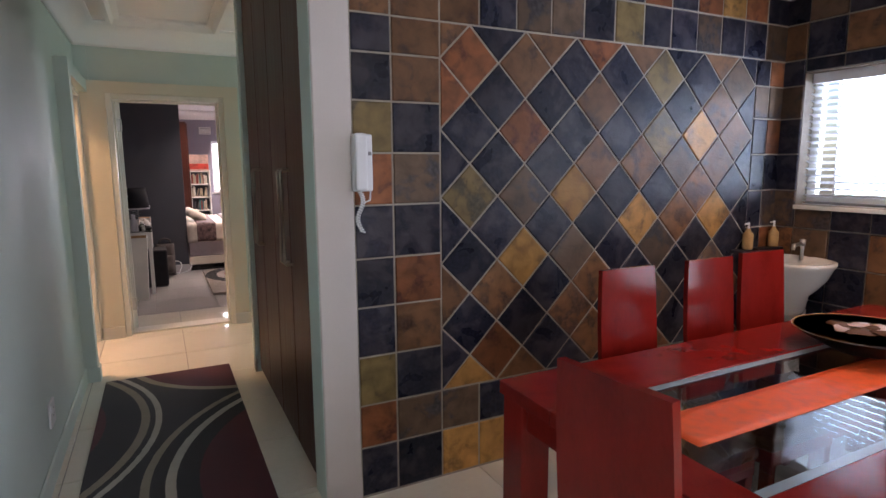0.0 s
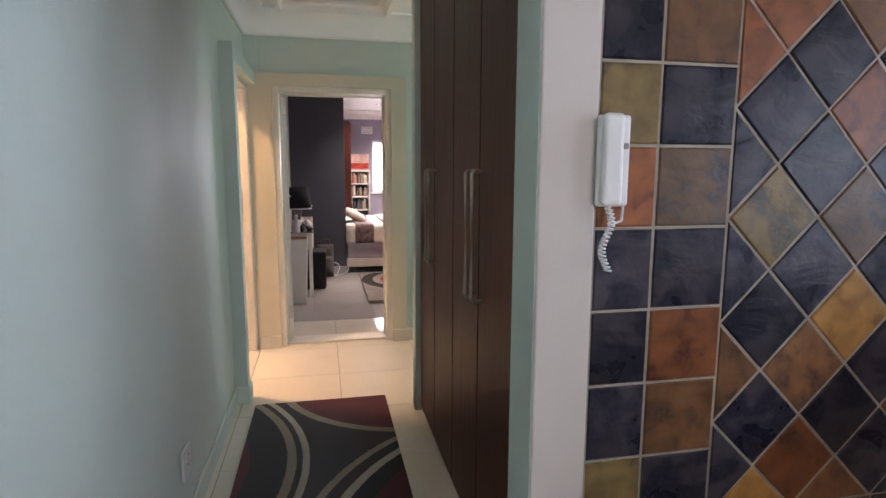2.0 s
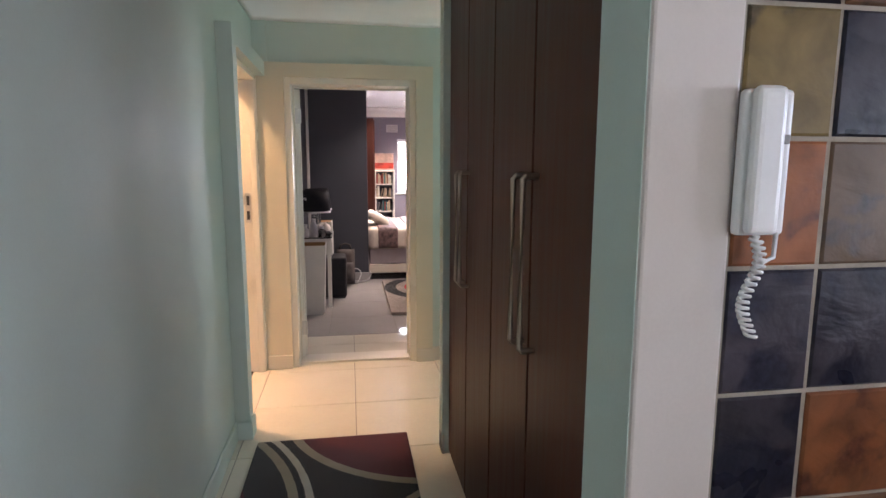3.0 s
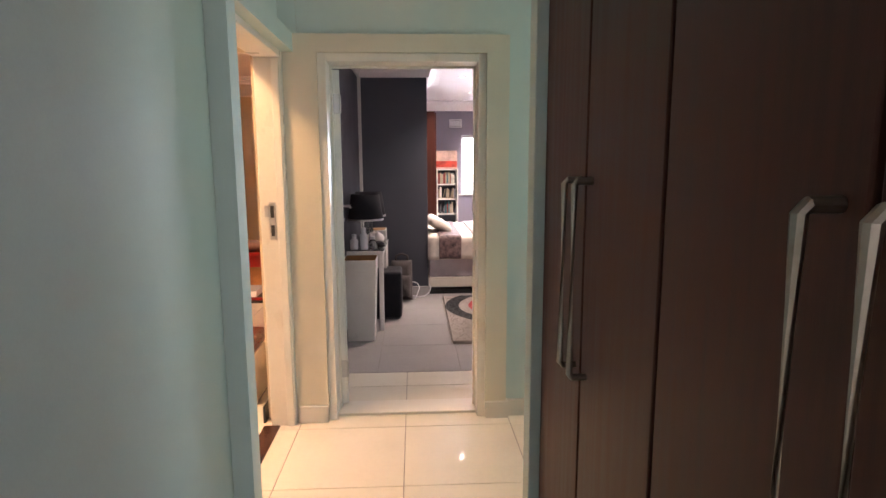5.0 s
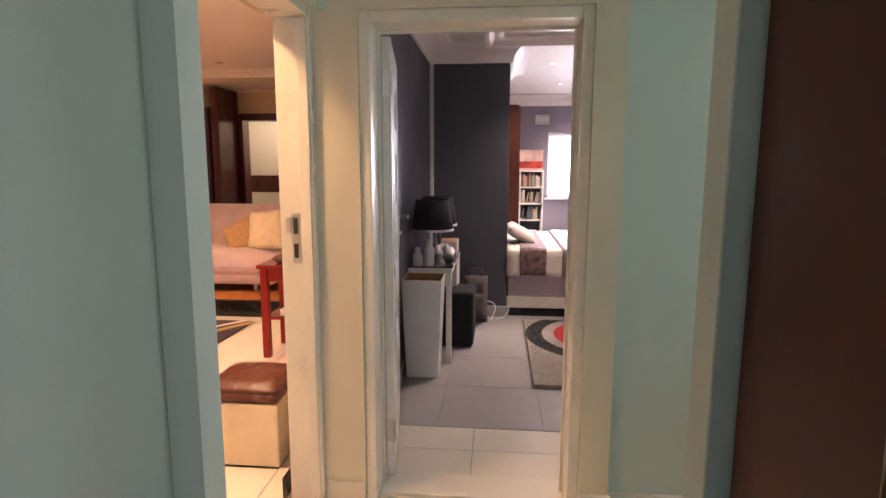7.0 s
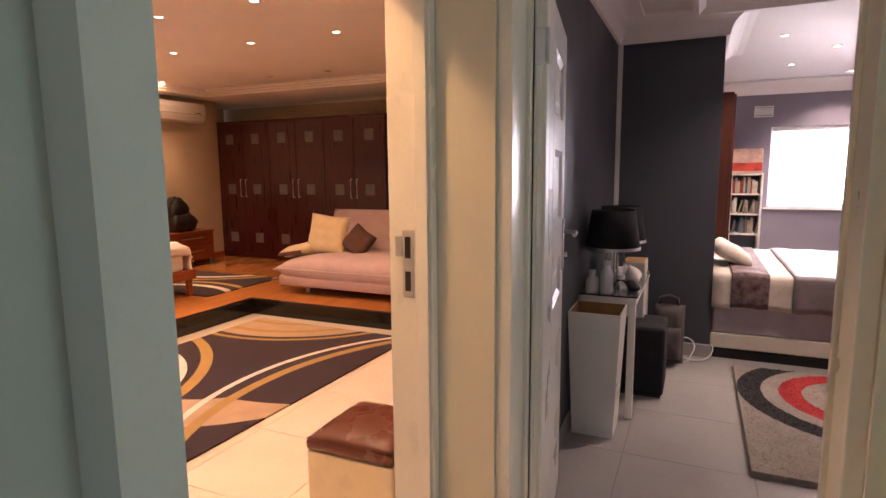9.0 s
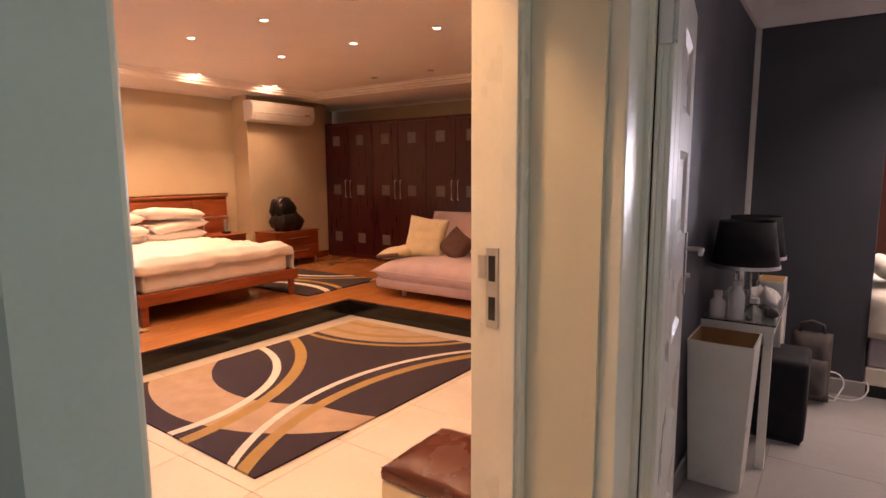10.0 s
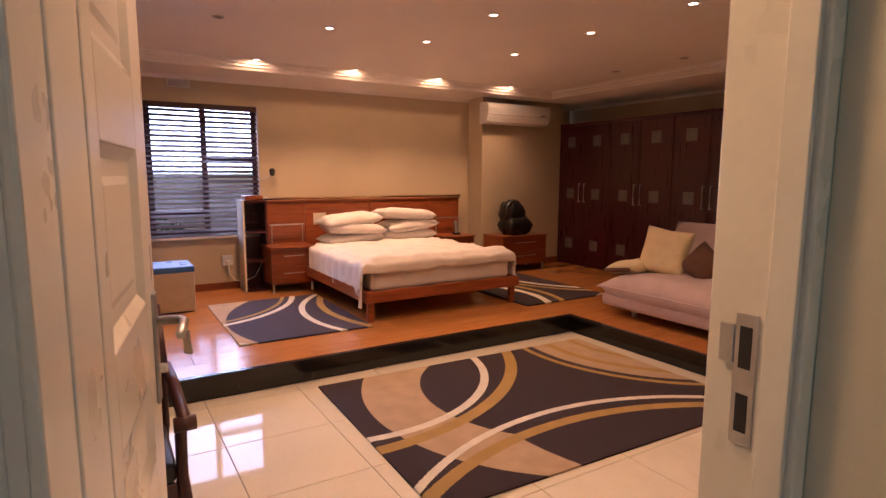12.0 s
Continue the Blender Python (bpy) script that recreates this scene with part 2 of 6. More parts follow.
def slate_surface(name, base, patch, amount, rough=0.34):
    """Cleft slate: a base colour with ragged mineral patches, dark veins and a wavy split face."""
    m = bpy.data.materials.new(name)
    m.use_nodes = True
    t = m.node_tree
    N, L = t.nodes, t.links
    b = N["Principled BSDF"]
    co = N.new("ShaderNodeTexCoord")
    info = N.new("ShaderNodeObjectInfo")
    off = N.new("ShaderNodeVectorMath")
    off.operation = "MULTIPLY_ADD"
    L.new(info.outputs["Random"], off.inputs[0])
    off.inputs[1].default_value = (37, 53, 29)
    L.new(co.outputs["Object"], off.inputs[2])

    def tex(scale, detail, distort=0.0, squash=(1, 1, 1)):
        mp = N.new("ShaderNodeMapping")
        mp.inputs["Scale"].default_value = squash
        L.new(off.outputs[0], mp.inputs[0])
        n = N.new("ShaderNodeTexNoise")
        n.inputs["Scale"].default_value, n.inputs["Detail"].default_value, n.inputs["Distortion"].default_value = scale, detail, distort
        L.new(mp.outputs[0], n.inputs["Vector"])
        return n.outputs[0]
    broad, fine, veins, waves = tex(6, 3, 0.8), tex(60, 4), tex(13, 5, 0.4), tex(5, 4, 0.7, (1, 1, 2.0))
    r = ramp(t, [(0.30, shade(base, 0.62)), (0.5, base), (0.72, shade(base, 1.5))])
    L.new(fine, r.inputs[0])
    edge = N.new("ShaderNodeMath")
    edge.operation = "MULTIPLY_ADD"
    L.new(veins, edge.inputs[0])
    edge.inputs[1].default_value = 0.55
    L.new(broad, edge.inputs[2])
    mask = ramp(t, [(0.0, (0, 0, 0)), (0.78 - amount * 0.35, (0, 0, 0)), (0.90 - amount * 0.35, (1, 1, 1))])
    L.new(edge.outputs[0], mask.inputs[0])
    pr = ramp(t, [(0.30, shade(patch, 0.6)), (0.5, patch), (0.70, shade(patch, 1.3))])
    L.new(veins, pr.inputs[0])
    mx = N.new("ShaderNodeMix")
    mx.data_type = "RGBA"
    L.new(mask.outputs[0], mx.inputs[0])
    L.new(r.outputs[0], mx.inputs[6])
    L.new(pr.outputs[0], mx.inputs[7])
    tone = N.new("ShaderNodeMapRange")
    tone.inputs["To Min"].default_value, tone.inputs["To Max"].default_value = 0.7, 1.25
    L.new(info.outputs["Random"], tone.inputs[0])
    mul = N.new("ShaderNodeMix")
    mul.data_type, mul.blend_type = "RGBA", "MULTIPLY"
    mul.inputs[0].default_value = 1
    L.new(mx.outputs[2], mul.inputs[6])
    L.new(tone.outputs[0], mul.inputs[7])
    L.new(mul.outputs[2], b.inputs["Base Color"])
    rr = N.new("ShaderNodeMapRange")
    rr.inputs["From Min"].default_value, rr.inputs["From Max"].default_value = 0.3, 0.7
    rr.inputs["To Min"].default_value, rr.inputs["To Max"].default_value = rough * 0.8, rough * 1.35
    L.new(broad, rr.inputs[0])
    L.new(rr.outputs[0], b.inputs["Roughness"])
    b.inputs["Specular IOR Level"].default_value = 0.24
    b1 = N.new("ShaderNodeBump")
    b1.inputs["Strength"].default_value, b1.inputs["Distance"].default_value = 0.22, 0.03
    L.new(waves, b1.inputs["Height"])
    b2 = N.new("ShaderNodeBump")
    b2.inputs["Strength"].default_value, b2.inputs["Distance"].default_value = 0.3, 0.002
    L.new(fine, b2.inputs["Height"])
    L.new(b1.outputs[0], b2.inputs["Normal"])
    L.new(b2.outputs[0], b.inputs["Normal"])
    return m


SLATES = {
    "d": slate_surface("slate_blue_black", (0.015, 0.016, 0.028), (0.042, 0.036, 0.046), 0.1, 0.30),
    "g": slate_surface("slate_grey", (0.060, 0.050, 0.053), (0.115, 0.072, 0.045), 0.35, 0.38),
    "b": slate_surface("slate_brown", (0.085, 0.045, 0.030), (0.17, 0.080, 0.036), 0.45, 0.4),
    "r": slate_surface("slate_rust", (0.115, 0.036, 0.020), (0.22, 0.075, 0.028), 0.5, 0.4),
    "o": slate_surface("slate_ochre", (0.20, 0.105, 0.035), (0.40, 0.20, 0.055), 0.55, 0.4),
    "v": slate_surface("slate_olive", (0.075, 0.058, 0.034), (0.17, 0.115, 0.045), 0.5, 0.4),
}


# ---- mesh helpers ----
def box(bm, x0, x1, y0, y1, z0, z1, bevel=0.0, seg=2):
    m = Matrix.LocRotScale(((x0 + x1) / 2, (y0 + y1) / 2, (z0 + z1) / 2), None, (abs(x1 - x0), abs(y1 - y0), abs(z1 - z0)))
    made = bmesh.ops.create_cube(bm, size=1, matrix=m)
    if bevel:
        edges = {e for v in made["verts"] for e in v.link_edges}
        bmesh.ops.bevel(bm, geom=list(edges), offset=bevel, segments=seg, affect="EDGES", profile=0.5)
    return bm


def boxed(x0, x1, y0, y1, z0, z1, bevel=0.0, seg=2):
    return box(bmesh.new(), x0, x1, y0, y1, z0, z1, bevel, seg)


def rod(bm, a, b, r, r2=None, n=14):
    a, b = Vector(a), Vector(b)
    d = b - a
    m = Matrix.Translation((a + b) / 2) @ d.to_track_quat("Z", "Y").to_matrix().to_4x4()
    bmesh.ops.create_cone(bm, cap_ends=True, segments=n, radius1=r, radius2=r if r2 is None else r2, depth=d.length, matrix=m)
    return bm


def tube(points, r, n=8):
    """A bent tube through the points."""
    bm = bmesh.new()
    P = [Vector(p) for p in points]
    rings = []
    for i, p in enumerate(P):
        d = (P[min(i + 1, len(P) - 1)] - P[max(i - 1, 0)]).normalized()
        q = d.to_track_quat("Z", "Y")
        rings.append([bm.verts.new(p + q @ Vector((r * math.cos(2 * math.pi * k / n), r * math.sin(2 * math.pi * k / n), 0))) for k in range(n)])
    for a, b in zip(rings, rings[1:]):
        for k in range(n):
            bm.faces.new((a[k], a[(k + 1) % n], b[(k + 1) % n], b[k]))
    bm.faces.new(rings[0][::-1])
    bm.faces.new(rings[-1])
    return bm


def lathe(profile, n=32):
    """A turned body from (radius, height) pairs."""
    bm = bmesh.new()
    rings = [[bm.verts.new((r * math.cos(2 * math.pi * k / n), r * math.sin(2 * math.pi * k / n), z)) for k in range(n)] for r, z in profile]
    for a, b in zip(rings, rings[1:]):
        for k in range(n):
            bm.faces.new((a[k], a[(k + 1) % n], b[(k + 1) % n], b[k]))
    bm.faces.new(rings[0][::-1])
    bm.faces.new(rings[-1])
    return bm


def prism(points, depth):
    """A plate from a flat outline (x, z), from y = -depth (with eased edges) to y = 0."""
    bm = bmesh.new()
    c = Vector((sum(p[0] for p in points), sum(p[1] for p in points))) / len(points)
    back = [bm.verts.new((x, 0, z)) for x, z in points]
    mid = [bm.verts.new((x, -depth * 0.7, z)) for x, z in points]
    front = []
    for x, z in points:
        v = Vector((x, z))
        w = v + (c - v).normalized() * 0.006
        front.append(bm.verts.new((w.x, -depth, w.y)))
    n = len(points)
    for a, b in ((back, mid), (mid, front)):
        for k in range(n):
            bm.faces.new((a[k], a[(k + 1) % n], b[(k + 1) % n], b[k]))
    bm.faces.new(front)
    bm.faces.new(back[::-1])
    bmesh.ops.recalc_face_normals(bm, faces=bm.faces)
    return bm


def pillow(w, d, h, n=14, pinch=0.0, crease=0.012, seed=1):
    """A stuffed cushion lying flat, w by d, h thick, with drawn-out corners."""
    bm = bmesh.new()
    grid = {}
    for side in (1, -1):
        for i in range(n + 1):
            for j in range(n + 1):
                u, v = 2 * i / n - 1, 2 * j / n - 1
                edge = (1 - u ** 4) * (1 - v ** 4)
                if side == -1 and (i in (0, n) or j in (0, n)):
                    grid[side, i, j] = grid[1, i, j]
                    continue
                k = 1 - pinch * (1 - abs(v)) * (abs(u) ** 6) - pinch * (1 - abs(u)) * (abs(v) ** 6)
                wob = crease * noise.noise(Vector((u * 2.3 + seed, v * 2.3, side)))
                grid[side, i, j] = bm.verts.new((u * w / 2 * k, v * d / 2 * k, side * (h / 2 * max(edge, 0) ** 0.45) + wob * min(1, edge * 4)))
    for side in (1, -1):
        for i in range(n):
            for j in range(n):
                q = [grid[side, i, j], grid[side, i + 1, j], grid[side, i + 1, j + 1], grid[side, i, j + 1]]
                bm.faces.new(q if side == 1 else q[::-1])
    return bm


def moved(bm, m):
    bmesh.ops.transform(bm, matrix=m, verts=bm.verts)
    return bm


def joined(*parts):
    bm = bmesh.new()
    for p in parts:
        me = bpy.data.meshes.new("tmp")
        p.to_mesh(me)
        p.free()
        bm.from_mesh(me)
        bpy.data.meshes.remove(me)
    return bm


def mesh_of(name, bm, material, smooth=False):
    me = bpy.data.meshes.new(name)
    bm.to_mesh(me)
    bm.free()
    me.materials.append(material)
    if smooth:
        me.shade_smooth()
    return me


def part(name, bm, material, parent=None, label="", smooth=False):
    ob = new(name, mesh_of(name, bm, material, smooth))
    ob.parent = parent
    if label:
        ob["label"] = label
    return ob


def thing(name, at, label, category, group="", turn=0.0):
    ob = new(name)
    ob.matrix_world = pose(*at, 0, 0, turn)
    ob.empty_display_size = 0.1
    return tagged(ob, label, category, group)


def structure(name, bm, material, label="", smooth=False):
    return tagged(part(name, bm, material, None, label, smooth), kind="structure")


def cuts(a, b, inner):
    return sorted({a, b, *[v for v in inner if a < v < b]})


def wall_bm(axis, f0, f1, a0, a1, z0, z1, openings=()):
    """A wall between the faces f0 and f1 of the axis, along the other from a0 to a1, with openings (a0, a1, z0, z1) through it."""
    bm = bmesh.new()
    A = cuts(a0, a1, [v for o in openings for v in o[:2]])
    for s, e in zip(A, A[1:]):
        spans = sorted((o[2], o[3]) for o in openings if o[0] < (s + e) / 2 < o[1])
        z = z0
        for lo, hi in spans + [(z1, z1)]:
            if lo > z:
                box(bm, *((f0, f1, s, e) if axis == "x" else (s, e, f0, f1)), z, lo)
            z = max(z, hi)
    bmesh.ops.remove_doubles(bm, verts=bm.verts, dist=0.0001)
    return bm


def moulding(path, profile, closed=False):
    """A moulding swept along a level path of (x, y): profile is (outwards to the left of travel, height)."""
    bm = bmesh.new()
    P = [Vector(p) for p in path]
    n = len(P)
    rings = []
    for i, p in enumerate(P):
        d0 = (p - P[i - 1]).normalized() if (i or closed) else (P[1] - p).normalized()
        d1 = (P[(i + 1) % n] - p).normalized() if (i < n - 1 or closed) else d0
        n0, n1 = Vector((-d0.y, d0.x)), Vector((-d1.y, d1.x))
        bis = (n0 + n1) / (1 + n0.dot(n1))
        rings.append([bm.verts.new((p.x + bis.x * o, p.y + bis.y * o, z)) for o, z in profile])
    k = len(profile)
    pairs = list(zip(rings, rings[1:])) + ([(rings[-1], rings[0])] if closed else [])
    for a, b in pairs:
        for j in range(k):
            bm.faces.new((a[j], b[j], b[(j + 1) % k], a[(j + 1) % k]))
    if not closed:
        bm.faces.new(rings[0])
        bm.faces.new(rings[-1][::-1])
    bmesh.ops.recalc_face_normals(bm, faces=bm.faces)
    return bm


def coved(z, drop, out):
    """The outline of a coved cornice under a ceiling at z."""
    pts = [(0, z), (0, z - drop), (out * 0.12, z - drop), (out * 0.14, z - drop * 0.86)]
    for i in range(1, 6):
        a = i / 6 * math.pi / 2
        pts.append((out * (0.16 + 0.70 * (1 - math.cos(a))), z - drop * (0.84 - 0.70 * math.sin(a))))
    return pts + [(out * 0.88, z - drop * 0.12), (out, z - drop * 0.10), (out, z)]

# ---- the large structure ----
H = 2.62          # ceilings
STEP = 0.165      # the bedroom's raised floor

structure("ground", boxed(-60, 60, -60, 60, -0.5, -0.35), EARTH, "dry garden soil around the house")

# floors: a slab of grout under the tiles
structure("floor_base", joined(boxed(-7.2, 2.9, 2.26, 13, -0.2, -0.006), boxed(-0.9, 3.7, -3.5, 2.26, -0.2, -0.006), boxed(-7.2, -0.9, 2.9, 5, -0.2, -0.0062)), GROUT)

# passage and dining room
structure("wall_passage", wall_bm("x", -0.70, -0.535, -3.4, 4.285, 0, H), MINT, "mint green painted plaster wall")
structure("wall_bedroom_door", joined(wall_bm("x", -0.66, -0.457, 4.285, 5.369, 0, 2.17, [(4.385, 5.369, -0.1, 2.075)]), boxed(-0.66, -0.517, 5.3695, 5.399, 2.0755, 2.17), boxed(-0.66, -0.517, 5.368, 5.399, 0, 2.075)), MINT, "mint green surround standing proud round the doorway")
structure("wall_over_door", boxed(-0.70, -0.535, 4.285, 5.40, 2.17, H), MINT)
structure("wall_passage_end", wall_bm("y", 5.40, 5.60, -0.44, 2.4, 0, H, [(-0.335, 0.577, -0.1, 2.075)]), MINT, "mint green painted plaster wall")
structure("wall_door_surround", wall_bm("y", 5.37, 5.399, -0.516, 0.70, 0, 2.17, [(-0.335, 0.577, -0.1, 2.075)]), SURROUND, "pale cream surround round the doorway")
structure("wall_between_bedrooms", boxed(-0.66, -0.441, 5.40, 13, 0, H), OLIVE)
structure("wall_end_cap", boxed(-0.534, -0.4405, 5.385, 5.3995, 2.1705, H), MINT)
structure("wall_landing", wall_bm("x", 2.4, 2.55, 2.25, 5.6, 0, H, [(4.4, 5.1, 1.05, 2.15)]), MINT)
structure("wall_slate", boxed(0.72, 3.46, 2.104, 2.30, 0, H), SLATE_GROUT, "grouted wall behind slate tiles")
structure("pillar", boxed(0.562, 0.719, 2.098, 2.28, 0, H, 0.006), WHITE_WALL, "rounded white plaster end of the wall")
structure("pillar_side", boxed(0.560, 0.565, 2.106, 2.28, 0, H), MINT)
structure("wall_closet_end", boxed(0.543, 0.60, 3.96, 4.05, 0, H, 0.004), MINT)
structure("wall_closet_back", boxed(1.15, 1.25, 2.28, 4.05, 0, H), MINT)
structure("wall_closet_return", boxed(0.60, 1.15, 3.96, 4.05, 0, H), MINT)
structure("wall_dining_window", wall_bm("x", 3.46, 3.66, -3.4, 2.3, 0, H, [(0.82, 1.975, 1.215, 1.985), (-0.78, 0.28, 0.62, 1.985)]), SLATE_GROUT)
structure("wall_patio", wall_bm("y", -3.4, -3.2, -0.7, 3.66, 0, H, [(0.2, 2.8, 0.3, 2.3)]), WHITE_WALL)
structure("ceiling_dining", boxed(-0.7, 3.66, -3.4, 2.11, 2.42, 2.62), CEIL, "white ceiling")
structure("ceiling_passage", joined(boxed(-0.7, 0.57, 2.111, 5.6, H, H + 0.1), boxed(0.57, 2.55, 2.111, 5.6, H + 0.001, H + 0.1)), CEIL, "white ceiling")
COV = coved(H, 0.18, 0.17)
structure("cornice_passage", joined(moulding([(2.4, 4.05), (2.4, 5.40), (-0.535, 5.40), (-0.535, 2.12)], COV)), CEIL, "white coved plaster cornice", True)
structure("tray_passage", moulding([(0.54, 2.3), (0.54, 5.1), (-0.26, 5.1), (-0.26, 2.3)], [(0, H), (0, H - 0.07), (0.03, H - 0.07), (0.05, H - 0.03), (0.09, H - 0.02), (0.09, H)]), CEIL)

# baseboards
SK = [(0, 0), (0, 0.10), (0.006, 0.105), (0.014, 0.098), (0.014, 0)]


def skirting(name, path, material, z=0.0, k=1.0):
    structure(name, moulding(path, [(o, z + h * k) for o, h in SK]), material)


skirting("baseboard_passage", [(-0.457, 4.384), (-0.457, 4.285), (-0.535, 4.285), (-0.535, -3.2)], MINT)
skirting("baseboard_end_a", [(-0.335, 5.37), (-0.50, 5.37)], CREAM_WALL)
skirting("baseboard_end_b", [(2.4, 5.40), (0.70, 5.40), (0.70, 5.37), (0.578, 5.37)], CREAM_WALL)
skirting("baseboard_closet", [(0.60, 4.05), (0.543, 4.05), (0.543, 3.96)], CREAM_WALL)
skirting("baseboard_pillar", [(0.562, 2.28), (0.562, 2.098), (0.719, 2.098)], WHITE_WALL)

# large bedroom
structure("wall_bedroom_window", wall_bm("x", -7.14, -6.94, 2.9, 11, 0, 2.72, [(4.40, 6.13, 0.79, 2.25)]), OLIVE, "beige painted plaster wall")
structure("wall_bedroom_nib", boxed(-6.939, -6.61, 9.07, 10.54, 0, 2.72, 0.004), OLIVE, "beige wall stepping forward behind the air conditioner")
structure("wall_bedroom_south", boxed(-7.14, -0.7, 2.9, 3.1, 0, 2.72), OLIVE)
structure("wall_bedroom_east", boxed(-0.74, -0.701, 2.9, 4.30, 0, 2.72), OLIVE)
structure("wall_bedroom_east_top", boxed(-0.74, -0.661, 4.30, 5.40, 2.075, 2.72), OLIVE)
structure("wall_bedroom_lining", boxed(-0.70, -0.661, 5.44, 11.1, 0, 2.72), OLIVE)
structure("wall_bedroom_far", wall_bm("y", 11.1, 11.25, -7.14, -0.66, 0, 2.72, [(-3.45, -2.55, STEP, 2.12)]), OLIVE)
structure("wall_wardrobe_side", boxed(-3.60, -3.50, 10.5, 11.1, 0, 2.5), MAHOGANY)
structure("bedroom_floor_platform", joined(boxed(-6.94, -4.005, 3.1, 8.305, 0, STEP - 0.014), boxed(-6.94, -0.70, 8.305, 11.1, 0, STEP - 0.014)), BLACK_STONE, "black polished step of the raised floor")
structure("step_nosing", joined(boxed(-4.03, -3.985, 3.1, 8.27, STEP - 0.02, STEP + 0.004, 0.004), boxed(-4.03, -0.70, 8.27, 8.315, STEP - 0.02, STEP + 0.0041, 0.004)), BLACK_STONE, "black stone edge of the step")

tray = bmesh.new()
X0, X1, Y0, Y1 = -6.94, -0.70, 3.1, 11.1
for q in ((X0, X1, Y0, Y0 + 0.5), (X0, X1, 10.0, Y1), (X0, -6.25, Y0 + 0.5, 10.0), (-1.3, X1, Y0 + 0.5, 10.0)):
    box(tray, *q, 2.54, 2.55)
structure("ceiling_bedroom", joined(tray, boxed(-7.14, -0.66, 2.9, 11.25, 2.61, 2.76)), CEIL, "white tray ceiling with recessed downlights")
ring = [(-6.25, Y0 + 0.5), (-1.3, Y0 + 0.5), (-1.3, 10.0), (-6.25, 10.0)]
structure("ceiling_moulding", joined(
    moulding(ring, [(-0.01, 2.61), (-0.01, 2.532), (0.02, 2.532), (0.035, 2.550), (0.07, 2.562), (0.075, 2.578), (0.12, 2.584), (0.125, 2.60), (0.17, 2.602), (0.17, 2.61)], True),
    moulding([(X0, 3.1), (X1, 3.1), (X1, 11.1), (X0, 11.1)], coved(2.545, 0.05, 0.07), True)), CEIL, "white stepped plaster moulding")
skirting("baseboard_bedroom", [(-6.94, 9.07), (-6.94, 3.1)], CHERRY, STEP, 0.8)
skirting("baseboard_bedroom_b", [(-6.61, 10.5), (-6.61, 9.07), (-6.94, 9.07)], CHERRY, STEP, 0.8)
skirting("baseboard_bedroom_c", [(-0.70, 5.37), (-0.70, 8.2)], BLACK_STONE)

# ensuite beyond the wardrobe
structure("ensuite_walls", joined(boxed(-4.2, -1.8, 12.4, 12.5, 0, 2.7), boxed(-4.2, -4.1, 11.25, 12.4, 0, 2.7), boxed(-1.9, -1.8, 11.25, 12.4, 0, 2.7), boxed(-4.2, -1.8, 11.25, 12.5, 2.5, 2.6)), CREAM_WALL)
structure("ensuite_floor", boxed(-4.2, -1.8, 11.1, 12.5, 0.0, STEP), PORCELAIN)
structure("ensuite_tile_band", boxed(-4.1, -1.9, 12.39, 12.399, 1.02, 1.3), MAHOGANY, "dark tile band on the cream wall")
structure("ensuite_door_frame", joined(boxed(-3.50, -3.42, 11.06, 11.27, STEP, 2.2, 0.004), boxed(-2.58, -2.44, 11.06, 11.27, STEP, 2.2, 0.004), boxed(-3.42, -2.58, 11.06, 11.27, 2.1, 2.2, 0.004)), MAHOGANY, "dark wooden door frame")

# dark bedroom
structure("wall_study_left", boxed(-0.4405, -0.425, 5.60, 8.58, 0, 2.6), DARK_WALL, "charcoal painted wall")
structure("wall_study_nib", boxed(-0.44, 0.325, 8.58, 10.1, 0, 2.6, 0.003), DARK_WALL, "charcoal wall block stepping into the room")
structure("corner_strip", boxed(-0.424, -0.39, 8.545, 8.579, 0, 2.42, 0.004), WHITE_GLOSS, "white trunking strip in the corner")
structure("wall_study_right", boxed(2.7, 2.85, 5.6, 12.6, 0, 2.6), LILAC)
structure("wall_study_far", wall_bm("y", 12.5, 12.7, -0.44, 2.85, 0, 2.6, [(1.03, 2.25, 0.95, 2.0)]), LILAC, "lilac grey painted wall")
structure("wall_study_entry", boxed(0.60, 2.7, 5.601, 5.612, 0, 2.6), LILAC)
structure("ceiling_study", boxed(-0.44, 2.85, 5.6, 12.7, 2.58, 2.68), CEIL, "white ceiling with downlights")
structure("cornice_study", joined(
    moulding([(2.7, 5.6), (2.7, 12.5), (-0.44, 12.5), (-0.44, 10.1), (0.325, 10.1), (0.325, 8.58), (-0.425, 8.58), (-0.425, 5.6)], coved(2.58, 0.165, 0.2)),
    moulding([(2.3, 6.1), (2.3, 8.3), (0.1, 8.3), (0.1, 6.1)], [(0, 2.58), (0, 2.5), (0.04, 2.5), (0.08, 2.54), (0.16, 2.55), (0.16, 2.58)], True)), CEIL, "white stepped plaster cornice")
skirting("baseboard_study", [(0.325, 10.1), (0.325, 8.58), (-0.425, 8.58), (-0.425, 5.62)], GREY_TILE)


